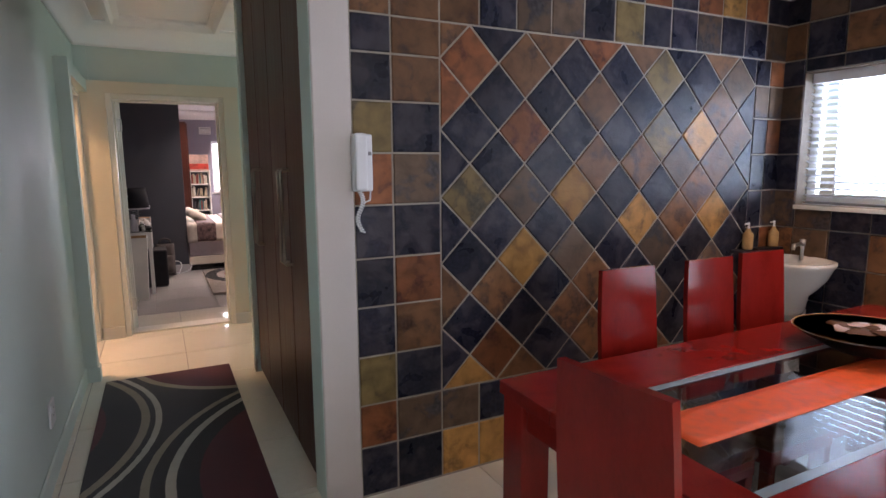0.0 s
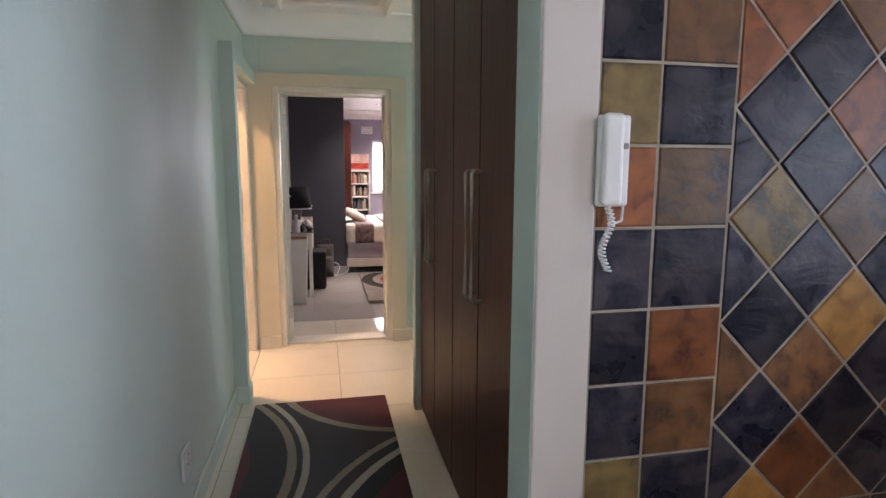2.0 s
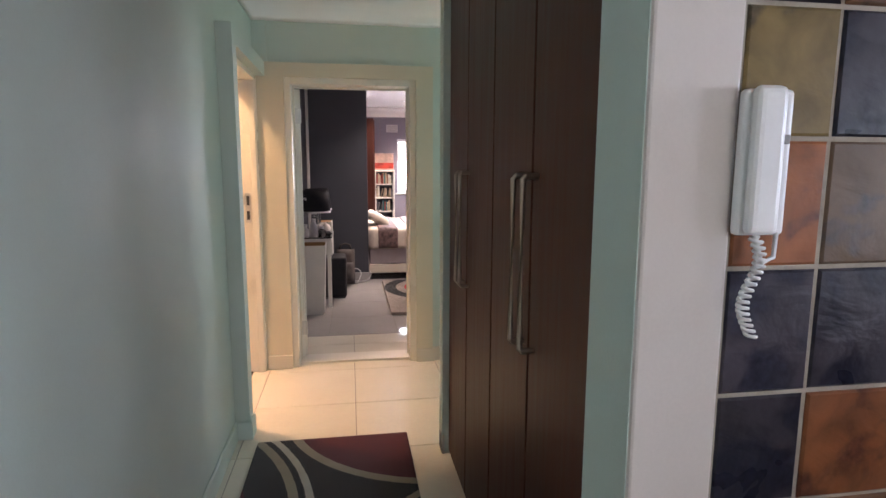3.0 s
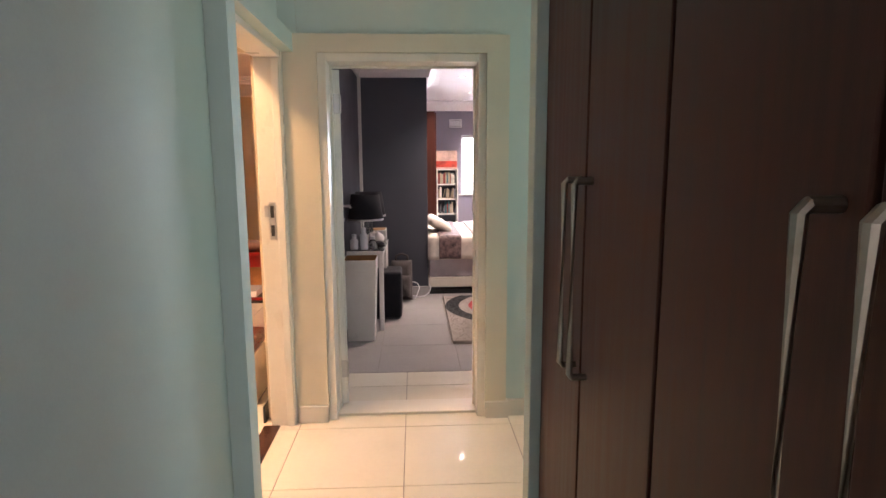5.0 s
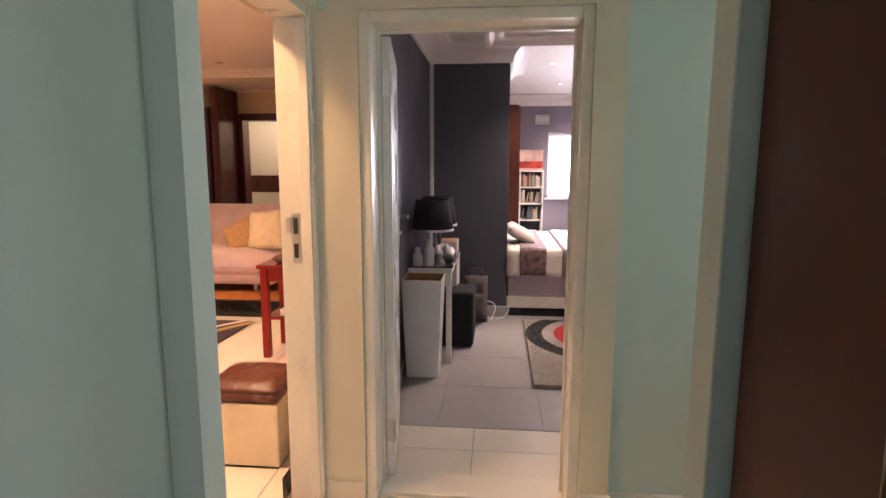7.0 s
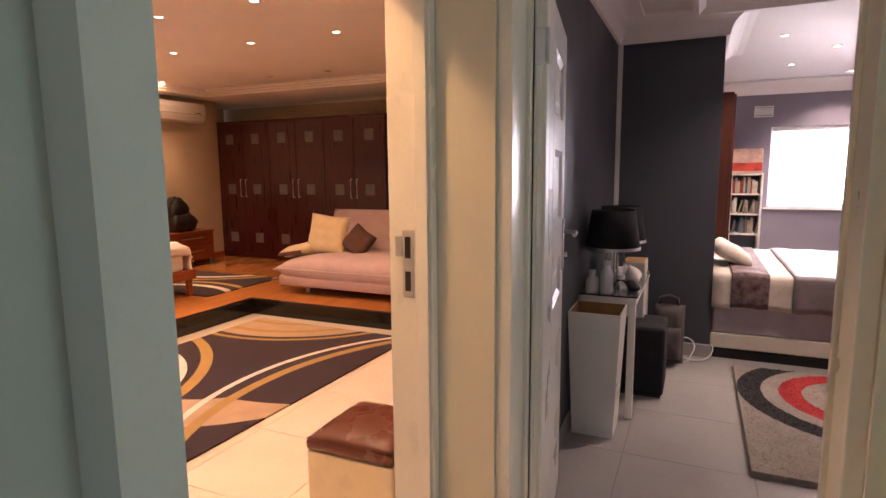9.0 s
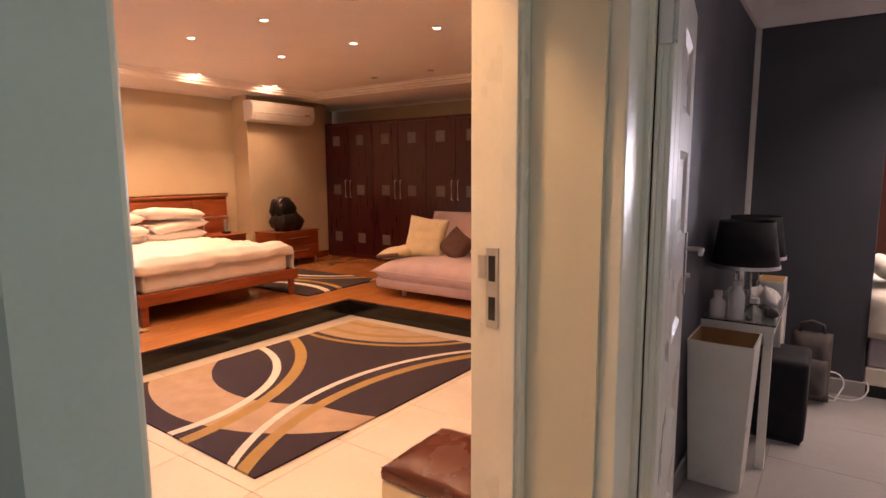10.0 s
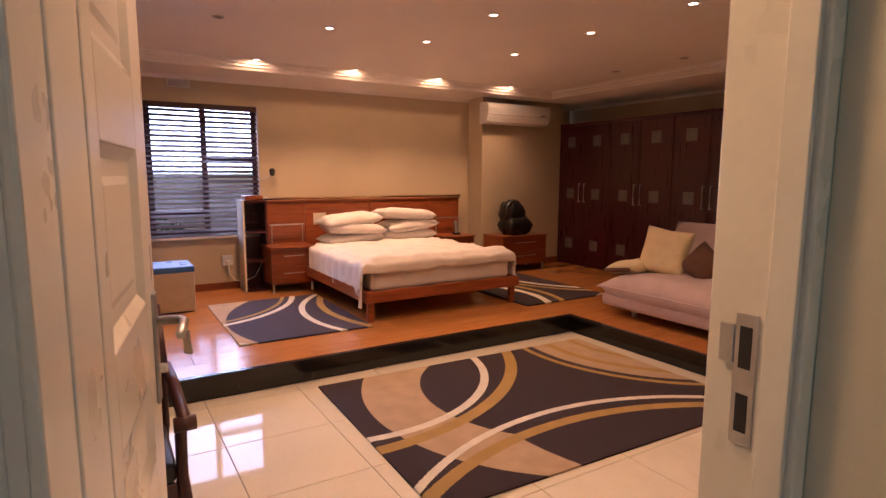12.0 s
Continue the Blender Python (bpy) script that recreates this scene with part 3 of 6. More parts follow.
# tiles underfoot: pieces share one mesh
def tiled(name, material, x0, x1, y0, y1, ox, oy, pitch=0.605, gap=0.004, z=0.0):
    floor = tagged(new(name), kind="structure")
    floor.matrix_world = pose((x0 + x1) / 2, (y0 + y1) / 2, z)
    shared = {}
    i0, i1 = math.floor((x0 - ox) / pitch), math.ceil((x1 - ox) / pitch)
    j0, j1 = math.floor((y0 - oy) / pitch), math.ceil((y1 - oy) / pitch)
    for i in range(i0, i1):
        for j in range(j0, j1):
            a, b = max(x0, ox + i * pitch), min(x1, ox + (i + 1) * pitch)
            c, d = max(y0, oy + j * pitch), min(y1, oy + (j + 1) * pitch)
            if b - a < 0.02 or d - c < 0.02:
                continue
            key = (round(b - a, 3), round(d - c, 3))
            if key not in shared:
                w, h = (b - a - gap) / 2, (d - c - gap) / 2
                shared[key] = mesh_of("tile", boxed(-w, w, -h, h, -0.008, 0, 0.0015, 1), material)
            t = new("tile", shared[key])
            t.parent = floor
            t.location = ((a + b) / 2 - (x0 + x1) / 2, (c + d) / 2 - (y0 + y1) / 2, 0)
    return floor


tiled("floor_passage", PORCELAIN, -0.61, 2.4, 2.3, 6.14, 0.11, 5.28)
tiled("floor_dining", PORCELAIN, -0.56, 3.46, -3.2, 2.3, 0.11, 5.28)
tiled("floor_bedroom", PORCELAIN, -4.0, -0.612, 3.1, 8.30, -2.04, 6.23)
tiled("floor_study", GREY_TILE, -0.44, 2.7, 6.145, 12.5, -0.105, 6.145, gap=0.002)
structure("threshold_bedroom", boxed(-0.70, -0.612, 4.424, 5.332, -0.01, 0.0035), STONE_BROWN, "dark brown stone threshold")
structure("threshold_study", boxed(-0.29, 0.532, 5.44, 5.62, -0.005, 0.016, 0.004), CREAM_WALL, "cream stone door threshold")


def planks(name, material, x0, x1, y0, y1, z, w=0.19, length=1.25):
    floor = tagged(new(name), kind="structure")
    floor.matrix_world = pose((x0 + x1) / 2, (y0 + y1) / 2, z)
    shared = {}
    x, row = x0, 0
    while x < x1 - 0.02:
        e = min(x + w, x1)
        y = y0 - (row * 0.43) % length
        while y < y1:
            a, b = max(y, y0), min(y + length, y1)
            if b - a > 0.03:
                key = (round(e - x, 3), round(b - a, 3))
                if key not in shared:
                    u, v = (e - x) / 2 - 0.0008, (b - a) / 2 - 0.0008
                    shared[key] = mesh_of("plank", boxed(-u, u, -v, v, -0.012, 0, 0.001, 1), material)
                p = new("plank", shared[key])
                p.parent = floor
                p.location = ((x + e) / 2 - (x0 + x1) / 2, (a + b) / 2 - (y0 + y1) / 2, 0)
            y += length
        x, row = e, row + 1


planks("floor_platform", LAMINATE, -6.94, -4.03, 3.1, 11.1, STEP)
planks("floor_platform_side", LAMINATE, -4.03, -0.70, 8.315, 11.1, STEP)


# ---- slate wall ----
slate = tagged(new("slate_tiling"), "multicoloured slate tiles with sandy grout lines", "wall tiles", kind="structure")
slate.matrix_world = pose(0.7, 2.112, 0)
SLATE_MESH = {}


def slate_tile(points, kind, origin=(0.7, 2.112), axis="y"):
    cx = sum(p[0] for p in points) / len(points)
    cz = sum(p[1] for p in points) / len(points)
    pts = []
    for x, z in points:
        v = Vector((x - cx, z - cz))
        pts.append(((v.x) * 1.0, v.y))
    key = (kind, tuple((round(a, 3), round(b, 3)) for a, b in pts))
    if key not in SLATE_MESH:
        k = 0.0042
        inset = []
        n = len(pts)
        for i in range(n):
            p, a, b = Vector(pts[i]), Vector(pts[i - 1]), Vector(pts[(i + 1) % n])
            u, w = (a - p).normalized(), (b - p).normalized()
            s = max(0.25, abs(u.x * w.y - u.y * w.x))
            inset.append(tuple(p + (u + w) * (k / s)))
        SLATE_MESH[key] = mesh_of("tile", prism(inset, 0.012), SLATES[kind])
    t = new("tile", SLATE_MESH[key])
    t.parent = slate
    proud = random.uniform(-0.003, 0.001)
    if axis == "y":
        t.matrix_basis = pose(cx - origin[0], proud, cz, random.uniform(-0.4, 0.4), 0, random.uniform(-0.4, 0.4))
    else:
        t.matrix_basis = pose(3.46 - 0.7 + proud, cx - 2.112, cz, 0, 0, -90)
    return t


def rect(x0, x1, z0, z1):
    return [(x0, z0), (x1, z0), (x1, z1), (x0, z1)]


ROWS_Z = [0.006, 0.235, 0.43, 0.648, 0.866, 1.076, 1.30, 1.516, 1.726, 1.916, 2.065, 2.27, 2.42]
COL_A = "drvdddrvddbd"
COL_B = "dgdbrdgdbbbd"
MIXED = "dddgdbdrdgdbodvddgb"
rng = random.Random(7)
for i in range(len(ROWS_Z) - 1):
    z0, z1 = ROWS_Z[i], ROWS_Z[i + 1]
    slate_tile(rect(0.72, 0.893, z0, z1), COL_A[i])
    slate_tile(rect(0.893, 1.117, z0, z1), COL_B[i])
    if z1 <= 0.431 or z0 >= 2.06:
        x = 1.117
        while x < 3.45:
            e = min(x + (0.2 if z0 < 1 else 0.195), 3.46)
            if z1 < 0.3 and 1.11 < x < 1.32:
                kind = "o"
            else:
                kind = rng.choice(MIXED)
            slate_tile(rect(x, e, z0, z1), kind)
            x = e
    else:
        slate_tile(rect(3.189, 3.32, z0, z1), rng.choice("dddg"))
        slate_tile(rect(3.32, 3.46, z0, z1), rng.choice("dddgr"))
    y = 2.112
    for w in [0.137] + [0.21] * 25:
        e = y - w
        inside = (e < 1.97 and y > 0.83) and (z0 < 1.98 and z1 > 1.22)
        if e < 0.28 and y > -0.78 and z1 > 0.62 and z0 < 1.985:
            y = e
            continue
        if not inside and e > -3.2:
            slate_tile([(e, z0), (y, z0), (y, z1), (e, z1)], rng.choice("dddgdb"), axis="x")
        elif inside and z0 < 1.215:
            slate_tile([(e, z0), (y, z0), (y, 1.21), (e, 1.21)], rng.choice("dddgdb"), axis="x")
        elif inside and z1 > 1.99:
            slate_tile([(e, 1.99), (y, 1.99), (y, z1), (e, z1)], rng.choice("dddgdb"), axis="x")
        y = e

# lozenges, row by row from the top: every other place holds a tile
LOZENGE = ["b.d.b.r.b.d.b.d", "r.b.d.d.v.d.g.d", "r.d.d.b.d.d.b.d", "d.r.d.d.v.o.b.d", "d.d.d.b.b.g.b.d", "v.g.o.d.d.b.d.g",
           "d.d.d.d.o.b.o.d", "d.o.g.d.g.d.d.g", "b.b.d.b.d.d.g.d", "d.d.b.d.g.d.b.d", "d.r.d.b.d.d.g.d", "o.b.d.d.b.d.g.b"]
HX, HZ, LX, LZ, NI, NJ = 0.148, 0.14864, 1.117, 2.065, 14, 11


def clipped(points, x0, x1, z0, z1):
    for axis, limit, sign in ((0, x0, 1), (0, x1, -1), (1, z0, 1), (1, z1, -1)):
        out = []
        for a, b in zip(points, points[1:] + points[:1]):
            fa, fb = sign * (a[axis] - limit), sign * (b[axis] - limit)
            if fa >= -1e-6:
                out.append(a)
            if (fa > 1e-6 and fb < -1e-6) or (fa < -1e-6 and fb > 1e-6):
                k = fa / (fa - fb)
                out.append((a[0] + (b[0] - a[0]) * k, a[1] + (b[1] - a[1]) * k))
        points = out
        if len(points) < 3:
            return points
    return points


for j in range(NJ + 1):
    for i in range(NI + 1):
        if (i + j) % 2:
            continue
        x, z = LX + i * HX, LZ - j * HZ
        outline = clipped([(x - HX, z), (x, z - HZ), (x + HX, z), (x, z + HZ)], LX, LX + NI * HX, LZ - NJ * HZ, LZ)
        if len(outline) > 2:
            slate_tile(outline, LOZENGE[j][2 * (i // 2)])

# ---- doors and frames ----
def door_frame(name, axis, a0, a1, f0, f1, top, material, w=0.045):
    """A lining with a rebate round an opening from a0 to a1, between the wall faces f0 and f1."""
    fr = tagged(new(name), kind="structure")
    for n, s, e in (("jamb", a0, a0 + w), ("jamb", a1 - w, a1)):
        bm = boxed(*((f0, f1, s, e) if axis == "x" else (s, e, f0, f1)), 0, top, 0.004)
        part(n, bm, material, fr)
    bm = boxed(*((f0, f1, a0 + w, a1 - w) if axis == "x" else (a0 + w, a1 - w, f0, f1)), top - w, top - 0.0005, 0.004)
    part("head", bm, material, fr)
    return fr


fr = door_frame("door_frame_bedroom", "x", 4.388, 5.367, -0.66, -0.515, 2.075, FRAME_PAINT, 0.034)
part("stop", boxed(-0.565, -0.525, 5.321, 5.3325, 0, 2.04, 0.002), FRAME_PAINT, fr)
strike = part("strike_plate", joined(boxed(-0.612, -0.577, 5.3285, 5.3325, 1.08, 1.285, 0.0015), boxed(-0.635, -0.612, 5.325, 5.3305, 1.205, 1.265, 0.0015)), CHROME, fr, "worn steel strike plate")
part("latch_hole", boxed(-0.604, -0.585, 5.3277, 5.3287, 1.20, 1.265), BLACK_PLASTIC, strike)
part("bolt_hole", boxed(-0.604, -0.585, 5.3277, 5.3287, 1.10, 1.16), BLACK_PLASTIC, strike)
fr = door_frame("door_frame_study", "y", -0.335, 0.577, 5.385, 5.60, 2.075, FRAME_PAINT, 0.045)
part("stop", joined(boxed(-0.29, -0.277, 5.52, 5.545, 0, 2.03, 0.002), boxed(0.519, 0.532, 5.52, 5.545, 0, 2.03, 0.002), boxed(-0.277, 0.519, 5.52, 5.545, 2.017, 2.03, 0.002)), FRAME_PAINT, fr)


def panel_door(name, hinge, turn, width, label, back=0.058, handle_z=1.16):
    """A moulded door leaf: local x runs from the hinge, local y is its thickness."""
    d = thing(name, hinge, label, "door", "moulded panel doors", turn)
    t = 0.04
    part("leaf", boxed(0.004, width, -t / 2 + 0.0125, t / 2 - 0.0125, 0.008, 2.02, 0.002), WHITE_GLOSS, d)
    k = width / 0.8
    c0, c1 = 0.325 * k, 0.655 * k
    fields = ((0.27, 0.43), (0.60, 0.77), (0.94, 1.10), (1.25, 1.53), (1.66, 1.88))
    for face in (1, -1):
        y0, y1 = sorted((face * (t / 2 - 0.013), face * t / 2))
        for a, b in ((0.004, 0.104 * k), (0.114 * k, 0.25 * k), (0.26 * k, c0), (c1, width)):
            part("stile", boxed(a, b, y0, y1, 0.008, 2.02, 0.0035), WHITE_GLOSS, d)
        edges = [0.008, *[v for f in fields for v in f], 2.02]
        for a, b in zip(edges[::2], edges[1::2]):
            part("rail", boxed(c0 - 0.002, c1 + 0.002, y0, y1 - 0.0004 if face > 0 else y1, a, b, 0.0035), WHITE_GLOSS, d)
        for a, b in fields:
            bm = bmesh.new()
            rings = []
            for o, h in ((0.0, 0.012), (0.020, 0.0015), (0.045, 0.001), (0.058, 0.004)):
                o = min(o, (b - a) * 0.42)
                y = face * (t / 2 - 0.013 + h)
                rings.append([bm.verts.new((px, y, pz)) for px, pz in ((c0 + o, a + o), (c1 - o, a + o), (c1 - o, b - o), (c0 + o, b - o))])
            for p, q in zip(rings, rings[1:]):
                for n in range(4):
                    bm.faces.new((p[n], p[(n + 1) % 4], q[(n + 1) % 4], q[n]))
            bm.faces.new(rings[-1])
            bmesh.ops.recalc_face_normals(bm, faces=bm.faces)
            part("panel", bm, WHITE_GLOSS, d)
    for face in (1, -1):
        y = face * t / 2
        reach = back if face > 0 else 0.058
        h = part("handle_plate", boxed(width - 0.075, width - 0.035, min(y, y + face * 0.007), max(y, y + face * 0.007), handle_z - 0.14, handle_z + 0.09, 0.003), CHROME, d, "long chrome backplate")
        part("lever", joined(tube([(width - 0.055, y, handle_z + 0.03), (width - 0.055, y + face * (reach - 0.008), handle_z + 0.03), (width - 0.07, y + face * reach, handle_z + 0.03), (width - 0.17, y + face * reach, handle_z + 0.028)], 0.009, 10)), CHROME, h, "chrome lever", True)
        part("key_barrel", rod(bmesh.new(), (width - 0.055, y, handle_z - 0.07), (width - 0.055, y + face * 0.022, handle_z - 0.07), 0.010), CHROME, h)
    for z in (0.24, 1.83):
        part("hinge_leaf", boxed(0.001, 0.0042, -t / 2 + 0.002, t / 2 - 0.002, z - 0.055, z + 0.055, 0.001, 1), CHROME, d, "steel hinge plate let into the door edge")
        part("hinge", rod(boxed(-0.003, 0.035, -t / 2 - 0.003, -t / 2 + 0.001, z - 0.05, z + 0.05), (-0.004, -t / 2, z - 0.05), (-0.004, -t / 2, z + 0.05), 0.006), CHROME, d, "steel butt hinge")
    return d


d1 = panel_door("door", (-0.665, 4.443, 0), 170, 0.80, "cream white moulded panel door standing open")
part("key_bunch", joined(*[moved(boxed(-0.005, 0.005, -0.002, 0.002, -0.040, 0.008, 0.0015), pose(0.66, -0.078 - 0.003 * k, 1.18, 7 * k - 16, 9 * k - 20, 25 * k)) for k in range(4)]), BRONZE, d1, "bunch of steel keys")
panel_door("door", (-0.264, 5.585, 0), 98, 0.79, "white moulded panel door standing open against the wall", back=0.028)


# ---- downlights ----
def downlight(x, y, z, lit, watts=0.0, color=(1, 0.61, 0.335), group="bedroom downlights", cone=125, blend=0.7):
    d = thing("downlight", (x, y, z), "small recessed ceiling downlight, " + ("switched on" if lit else "switched off"), "downlight", group)
    part("rim", lathe([(0.043, 0.0), (0.043, -0.004), (0.036, -0.008), (0.030, -0.004), (0.030, 0.0)], 20), CHROME, d, "", True)
    part("bulb", lathe([(0.029, -0.001), (0.027, -0.004), (0.012, -0.006), (0.001, -0.006)], 16), LAMP_GLOW if lit else GREY_PLASTIC, d)
    if lit and watts:
        lamp("downlight_beam", "SPOT", look((x, y, z - 0.012), (x, y, 0)), watts, color, radius=0.03, cone=cone, blend=blend)
    return d


for x in (-1.62, -2.60, -3.51, -4.47):
    for y in (6.12, 6.98, 7.93):
        downlight(x, y, 2.61, True, 40)
for x, w in ((-1.56, 120), (-2.60, 52), (-3.51, 52)):
    downlight(x, 5.05, 2.61, True, w)
# unseen downlight added by the door, its beam tilted to brighten jamb and vestibule
downlight(-1.08, 4.75, 2.539, True)
lamp("downlight_beam", "SPOT", look((-1.08, 4.75, 2.525), (-0.25, 5.32, 0.55)), 100, (1, 0.62, 0.30), radius=0.10, cone=84)
# unseen dining downlights, added for warm light on the floor, table and basin
downlight(2.70, 1.00, 2.42, True, 52, (1, 0.66, 0.38), "dining downlights", 110)
downlight(1.75, -1.2, 2.42, True, 60, (1, 0.66, 0.38), "dining downlights", 110)
for x in (-2.9, -3.74, -4.58):
    downlight(x, 9.41, 2.61, False)
downlight(-4.60, 5.33, 2.61, False)
for y in (5.93, 6.98, 8.03, 9.1):
    downlight(-6.03, y, 2.61, True, 160 if y < 9 else 80, cone=110, blend=0.6)
    lamp("downlight_spill", "SPOT", look((-6.03, y, 2.598), (-6.5, y, 2.3)), 14, (1, 0.62, 0.34), radius=0.02, cone=150)
STUDY = (1.0, 0.86, 0.74)
for x, y in ((1.05, 8.0), (0.80, 9.6), (1.3, 10.3), (1.05, 11.2), (1.75, 12.0), (1.9, 8.9)):
    downlight(x, y, 2.58, True, 120, STUDY, "study downlights")
lamp("ensuite_light", "POINT", pose(-3.0, 11.8, 2.4), 25, (1, 0.85, 0.65), radius=0.1)


# ---- passage ----
closet = thing("built_in_closet", (0.60, 2.28, 0), "dark brown veneer built-in closet with four tall doors", "closet")
# carcass coloured black to give the shade in the gaps between doors
part("carcass", boxed(0.0, 0.55, 0.002, 1.678, 0, H - 0.01), BLACK_PLASTIC, closet)
for k in range(4):
    y0 = 0.004 + k * 0.4165
    leaf = part("door", boxed(-0.025, -0.003, y0 + 0.004, y0 + 0.4095, 0.03, H - 0.19, 0.003), WENGE, closet)
    yh = y0 + (0.366 if k % 2 == 0 else 0.035)
    part("handle", joined(tube([(-0.026, yh, 0.985), (-0.058, yh, 0.985), (-0.066, yh, 0.993), (-0.066, yh, 1.437), (-0.058, yh, 1.445), (-0.026, yh, 1.445)], 0.0085, 8)), BRONZE, leaf, "long brushed metal bar handle")
part("plinth", boxed(-0.012, -0.001, 0.002, 1.678, 0, 0.028), WENGE, closet)
part("top_rail", boxed(-0.02, -0.001, 0.002, 1.678, H - 0.185, H - 0.012), WENGE, closet)

DARK, RED, OLV, PALE = (0.013, 0.012, 0.014), (0.085, 0.010, 0.016), (0.27, 0.235, 0.165), (0.42, 0.40, 0.33)


def rug(name, at, w, d, material, label, turn=0.0, thick=0.012):
    r = tagged(part(name, boxed(-w / 2, w / 2, -d / 2, d / 2, 0, thick, 0.004), material), label, "rug")
    r.matrix_world = pose(*at, 0, 0, turn)
    return r


rug("runner_rug", (-0.012, 3.06, 0.001), 0.795, 2.30, rug_material("black_red_runner", DARK, [
    (0.58, 1.46, 0, 0.80, RED), (0.58, 1.46, 0.80, 0.85, OLV),
    (-1.46, 0.38, 0, 1.29, DARK), (-1.46, 0.38, 0.7, 1.12, RED), (-1.46, 0.38, 1.30, 1.345, OLV), (-1.46, 0.38, 1.375, 1.41, PALE),
    (1.2, -0.51, 0, 1.10, RED), (1.2, -0.51, 1.31, 1.35, OLV), (1.2, -0.51, 1.20, 1.245, PALE)]),
    "black and dark red runner rug with beige arcs")

intercom = thing("intercom", (0.752, 2.092, 1.475), "white plastic intercom handset hanging on slate tiles", "intercom")
part("base", boxed(-0.043, 0.042, -0.024, -0.001, -0.115, 0.115, 0.008, 3), WHITE_PLASTIC, intercom)
part("handset", boxed(-0.040, 0.014, -0.048, -0.0235, -0.112, 0.118, 0.012, 3), WHITE_PLASTIC, intercom)
part("button", boxed(0.022, 0.036, -0.027, -0.0235, 0.03, 0.045, 0.002), GREY_PLASTIC, intercom)
coil = []
for k in range(120):
    a = k / 119
    c = Vector((-0.02 + 0.012 * math.sin(a * 7), -0.035, -0.115 - 0.165 * a))
    coil.append(c + Vector((0.008 * math.cos(k * 0.9), 0.008 * math.sin(k * 0.9), 0)))
part("cord", tube(coil, 0.0032, 6), WHITE_PLASTIC, intercom, "coiled white cord", True)
part("cord_loop", tube([(-0.02, -0.035, -0.11), (0.0, -0.03, -0.16), (0.025, -0.025, -0.15), (0.03, -0.02, -0.11)], 0.004, 6), WHITE_PLASTIC, intercom, "", True)

socket = thing("wall_socket", (-0.535, 3.01, 0.30), "white plastic wall socket on the mint green wall", "socket", "wall sockets")
part("plate", boxed(0.0005, 0.012, -0.06, 0.06, -0.06, 0.06, 0.004), WHITE_PLASTIC, socket)
part("switch", boxed(0.012, 0.017, -0.04, -0.02, 0.01, 0.04, 0.002), WHITE_PLASTIC, socket)
for a, b in ((0.02, 0.02), (0.005, -0.015), (0.035, -0.015)):
    part("pin_hole", rod(bmesh.new(), (0.011, a, b), (0.0125, a, b), 0.005, n=10), BLACK_PLASTIC, socket)


# ---- windows ----
def window(name, axis, f, depth, a0, a1, z0, z1, mullions, transoms, material, blind, slats, tilt, label, drop=0.0, blind_offset=0.02):
    """A glazed frame in an opening; f is the inner wall face, depth (signed) runs outwards along the axis."""
    w = tagged(new(name), label, kind="structure")
    out = f + depth * 0.6

    def bar(s, e, lo, hi, nm, mat, b0=-0.025, b1=0.025, bev=0.004):
        q = (out + b0, out + b1)
        return part(nm, boxed(*((q[0], q[1], s, e) if axis == "x" else (s, e, q[0], q[1])), lo, hi, bev), mat, w)
    bar(a0, a0 + 0.05, z0, z1, "window_frame", material)
    bar(a1 - 0.05, a1, z0, z1, "window_frame", material)
    bar(a0 + 0.05, a1 - 0.05, z0, z0 + 0.05, "window_frame", material)
    bar(a0 + 0.05, a1 - 0.05, z1 - 0.05, z1, "window_frame", material)
    for m in mullions:
        bar(m - 0.03, m + 0.03, z0 + 0.05, z1 - 0.05, "mullion", material)
    for s, e, z in transoms:
        bar(s, e, z - 0.03, z + 0.03, "transom", material)
    edges = [a0 + 0.05, *mullions, a1 - 0.05]
    for s, e in zip(edges, edges[1:]):
        p = bar(s, e, z0 + 0.05, z1 - 0.05, "pane", PANE, -0.003, 0.003, 0)
        p.visible_shadow = False
    b = thing("window_blind", (f, (a0 + a1) / 2, z1) if axis == "x" else ((a0 + a1) / 2, f, z1), blind[0], "blind")
    k = 1 if depth > 0 else -1
    half = (a1 - a0) / 2 - 0.012
    off = k * blind_offset

    def local(x0, x1, s, e, lo, hi, bev=0.002):
        return boxed(*((x0, x1, s, e) if axis == "x" else (s, e, x0, x1)), lo, hi, bev, 1)
    part("headrail", local(off - 0.02, off + 0.02, -half, half, -0.06, -0.002), blind[1], b)
    height = z1 - z0 - 0.10 - drop
    sw = 0.028 if blind[1] == SLAT_WOOD else 0.024
    q = boxed(-sw, sw, -half, half, -0.0015, 0.0015) if axis == "x" else boxed(-half, half, -sw, sw, -0.0015, 0.0015)
    me = mesh_of("slat", q, blind[1])
    for i in range(slats):
        s = new("slat", me)
        s.parent = b
        z = -0.085 - height * i / (slats - 1)
        jit = tilt + random.uniform(-2, 2)
        s.matrix_basis = pose(off, 0, z, 0, jit * k, 0) if axis == "x" else pose(0, off, z, -jit * k, 0, 0)
    part("bottom_rail", local(off - 0.022, off + 0.022, -half, half, -height - 0.115, -height - 0.095), blind[1], b)
    for s in (-half * 0.7, half * 0.7, -half * 0.05):
        part("ladder_cord", local(off - 0.0275, off - 0.0255, s - 0.002, s + 0.002, -height - 0.1, -0.05, 0), blind[1], b)
    return w


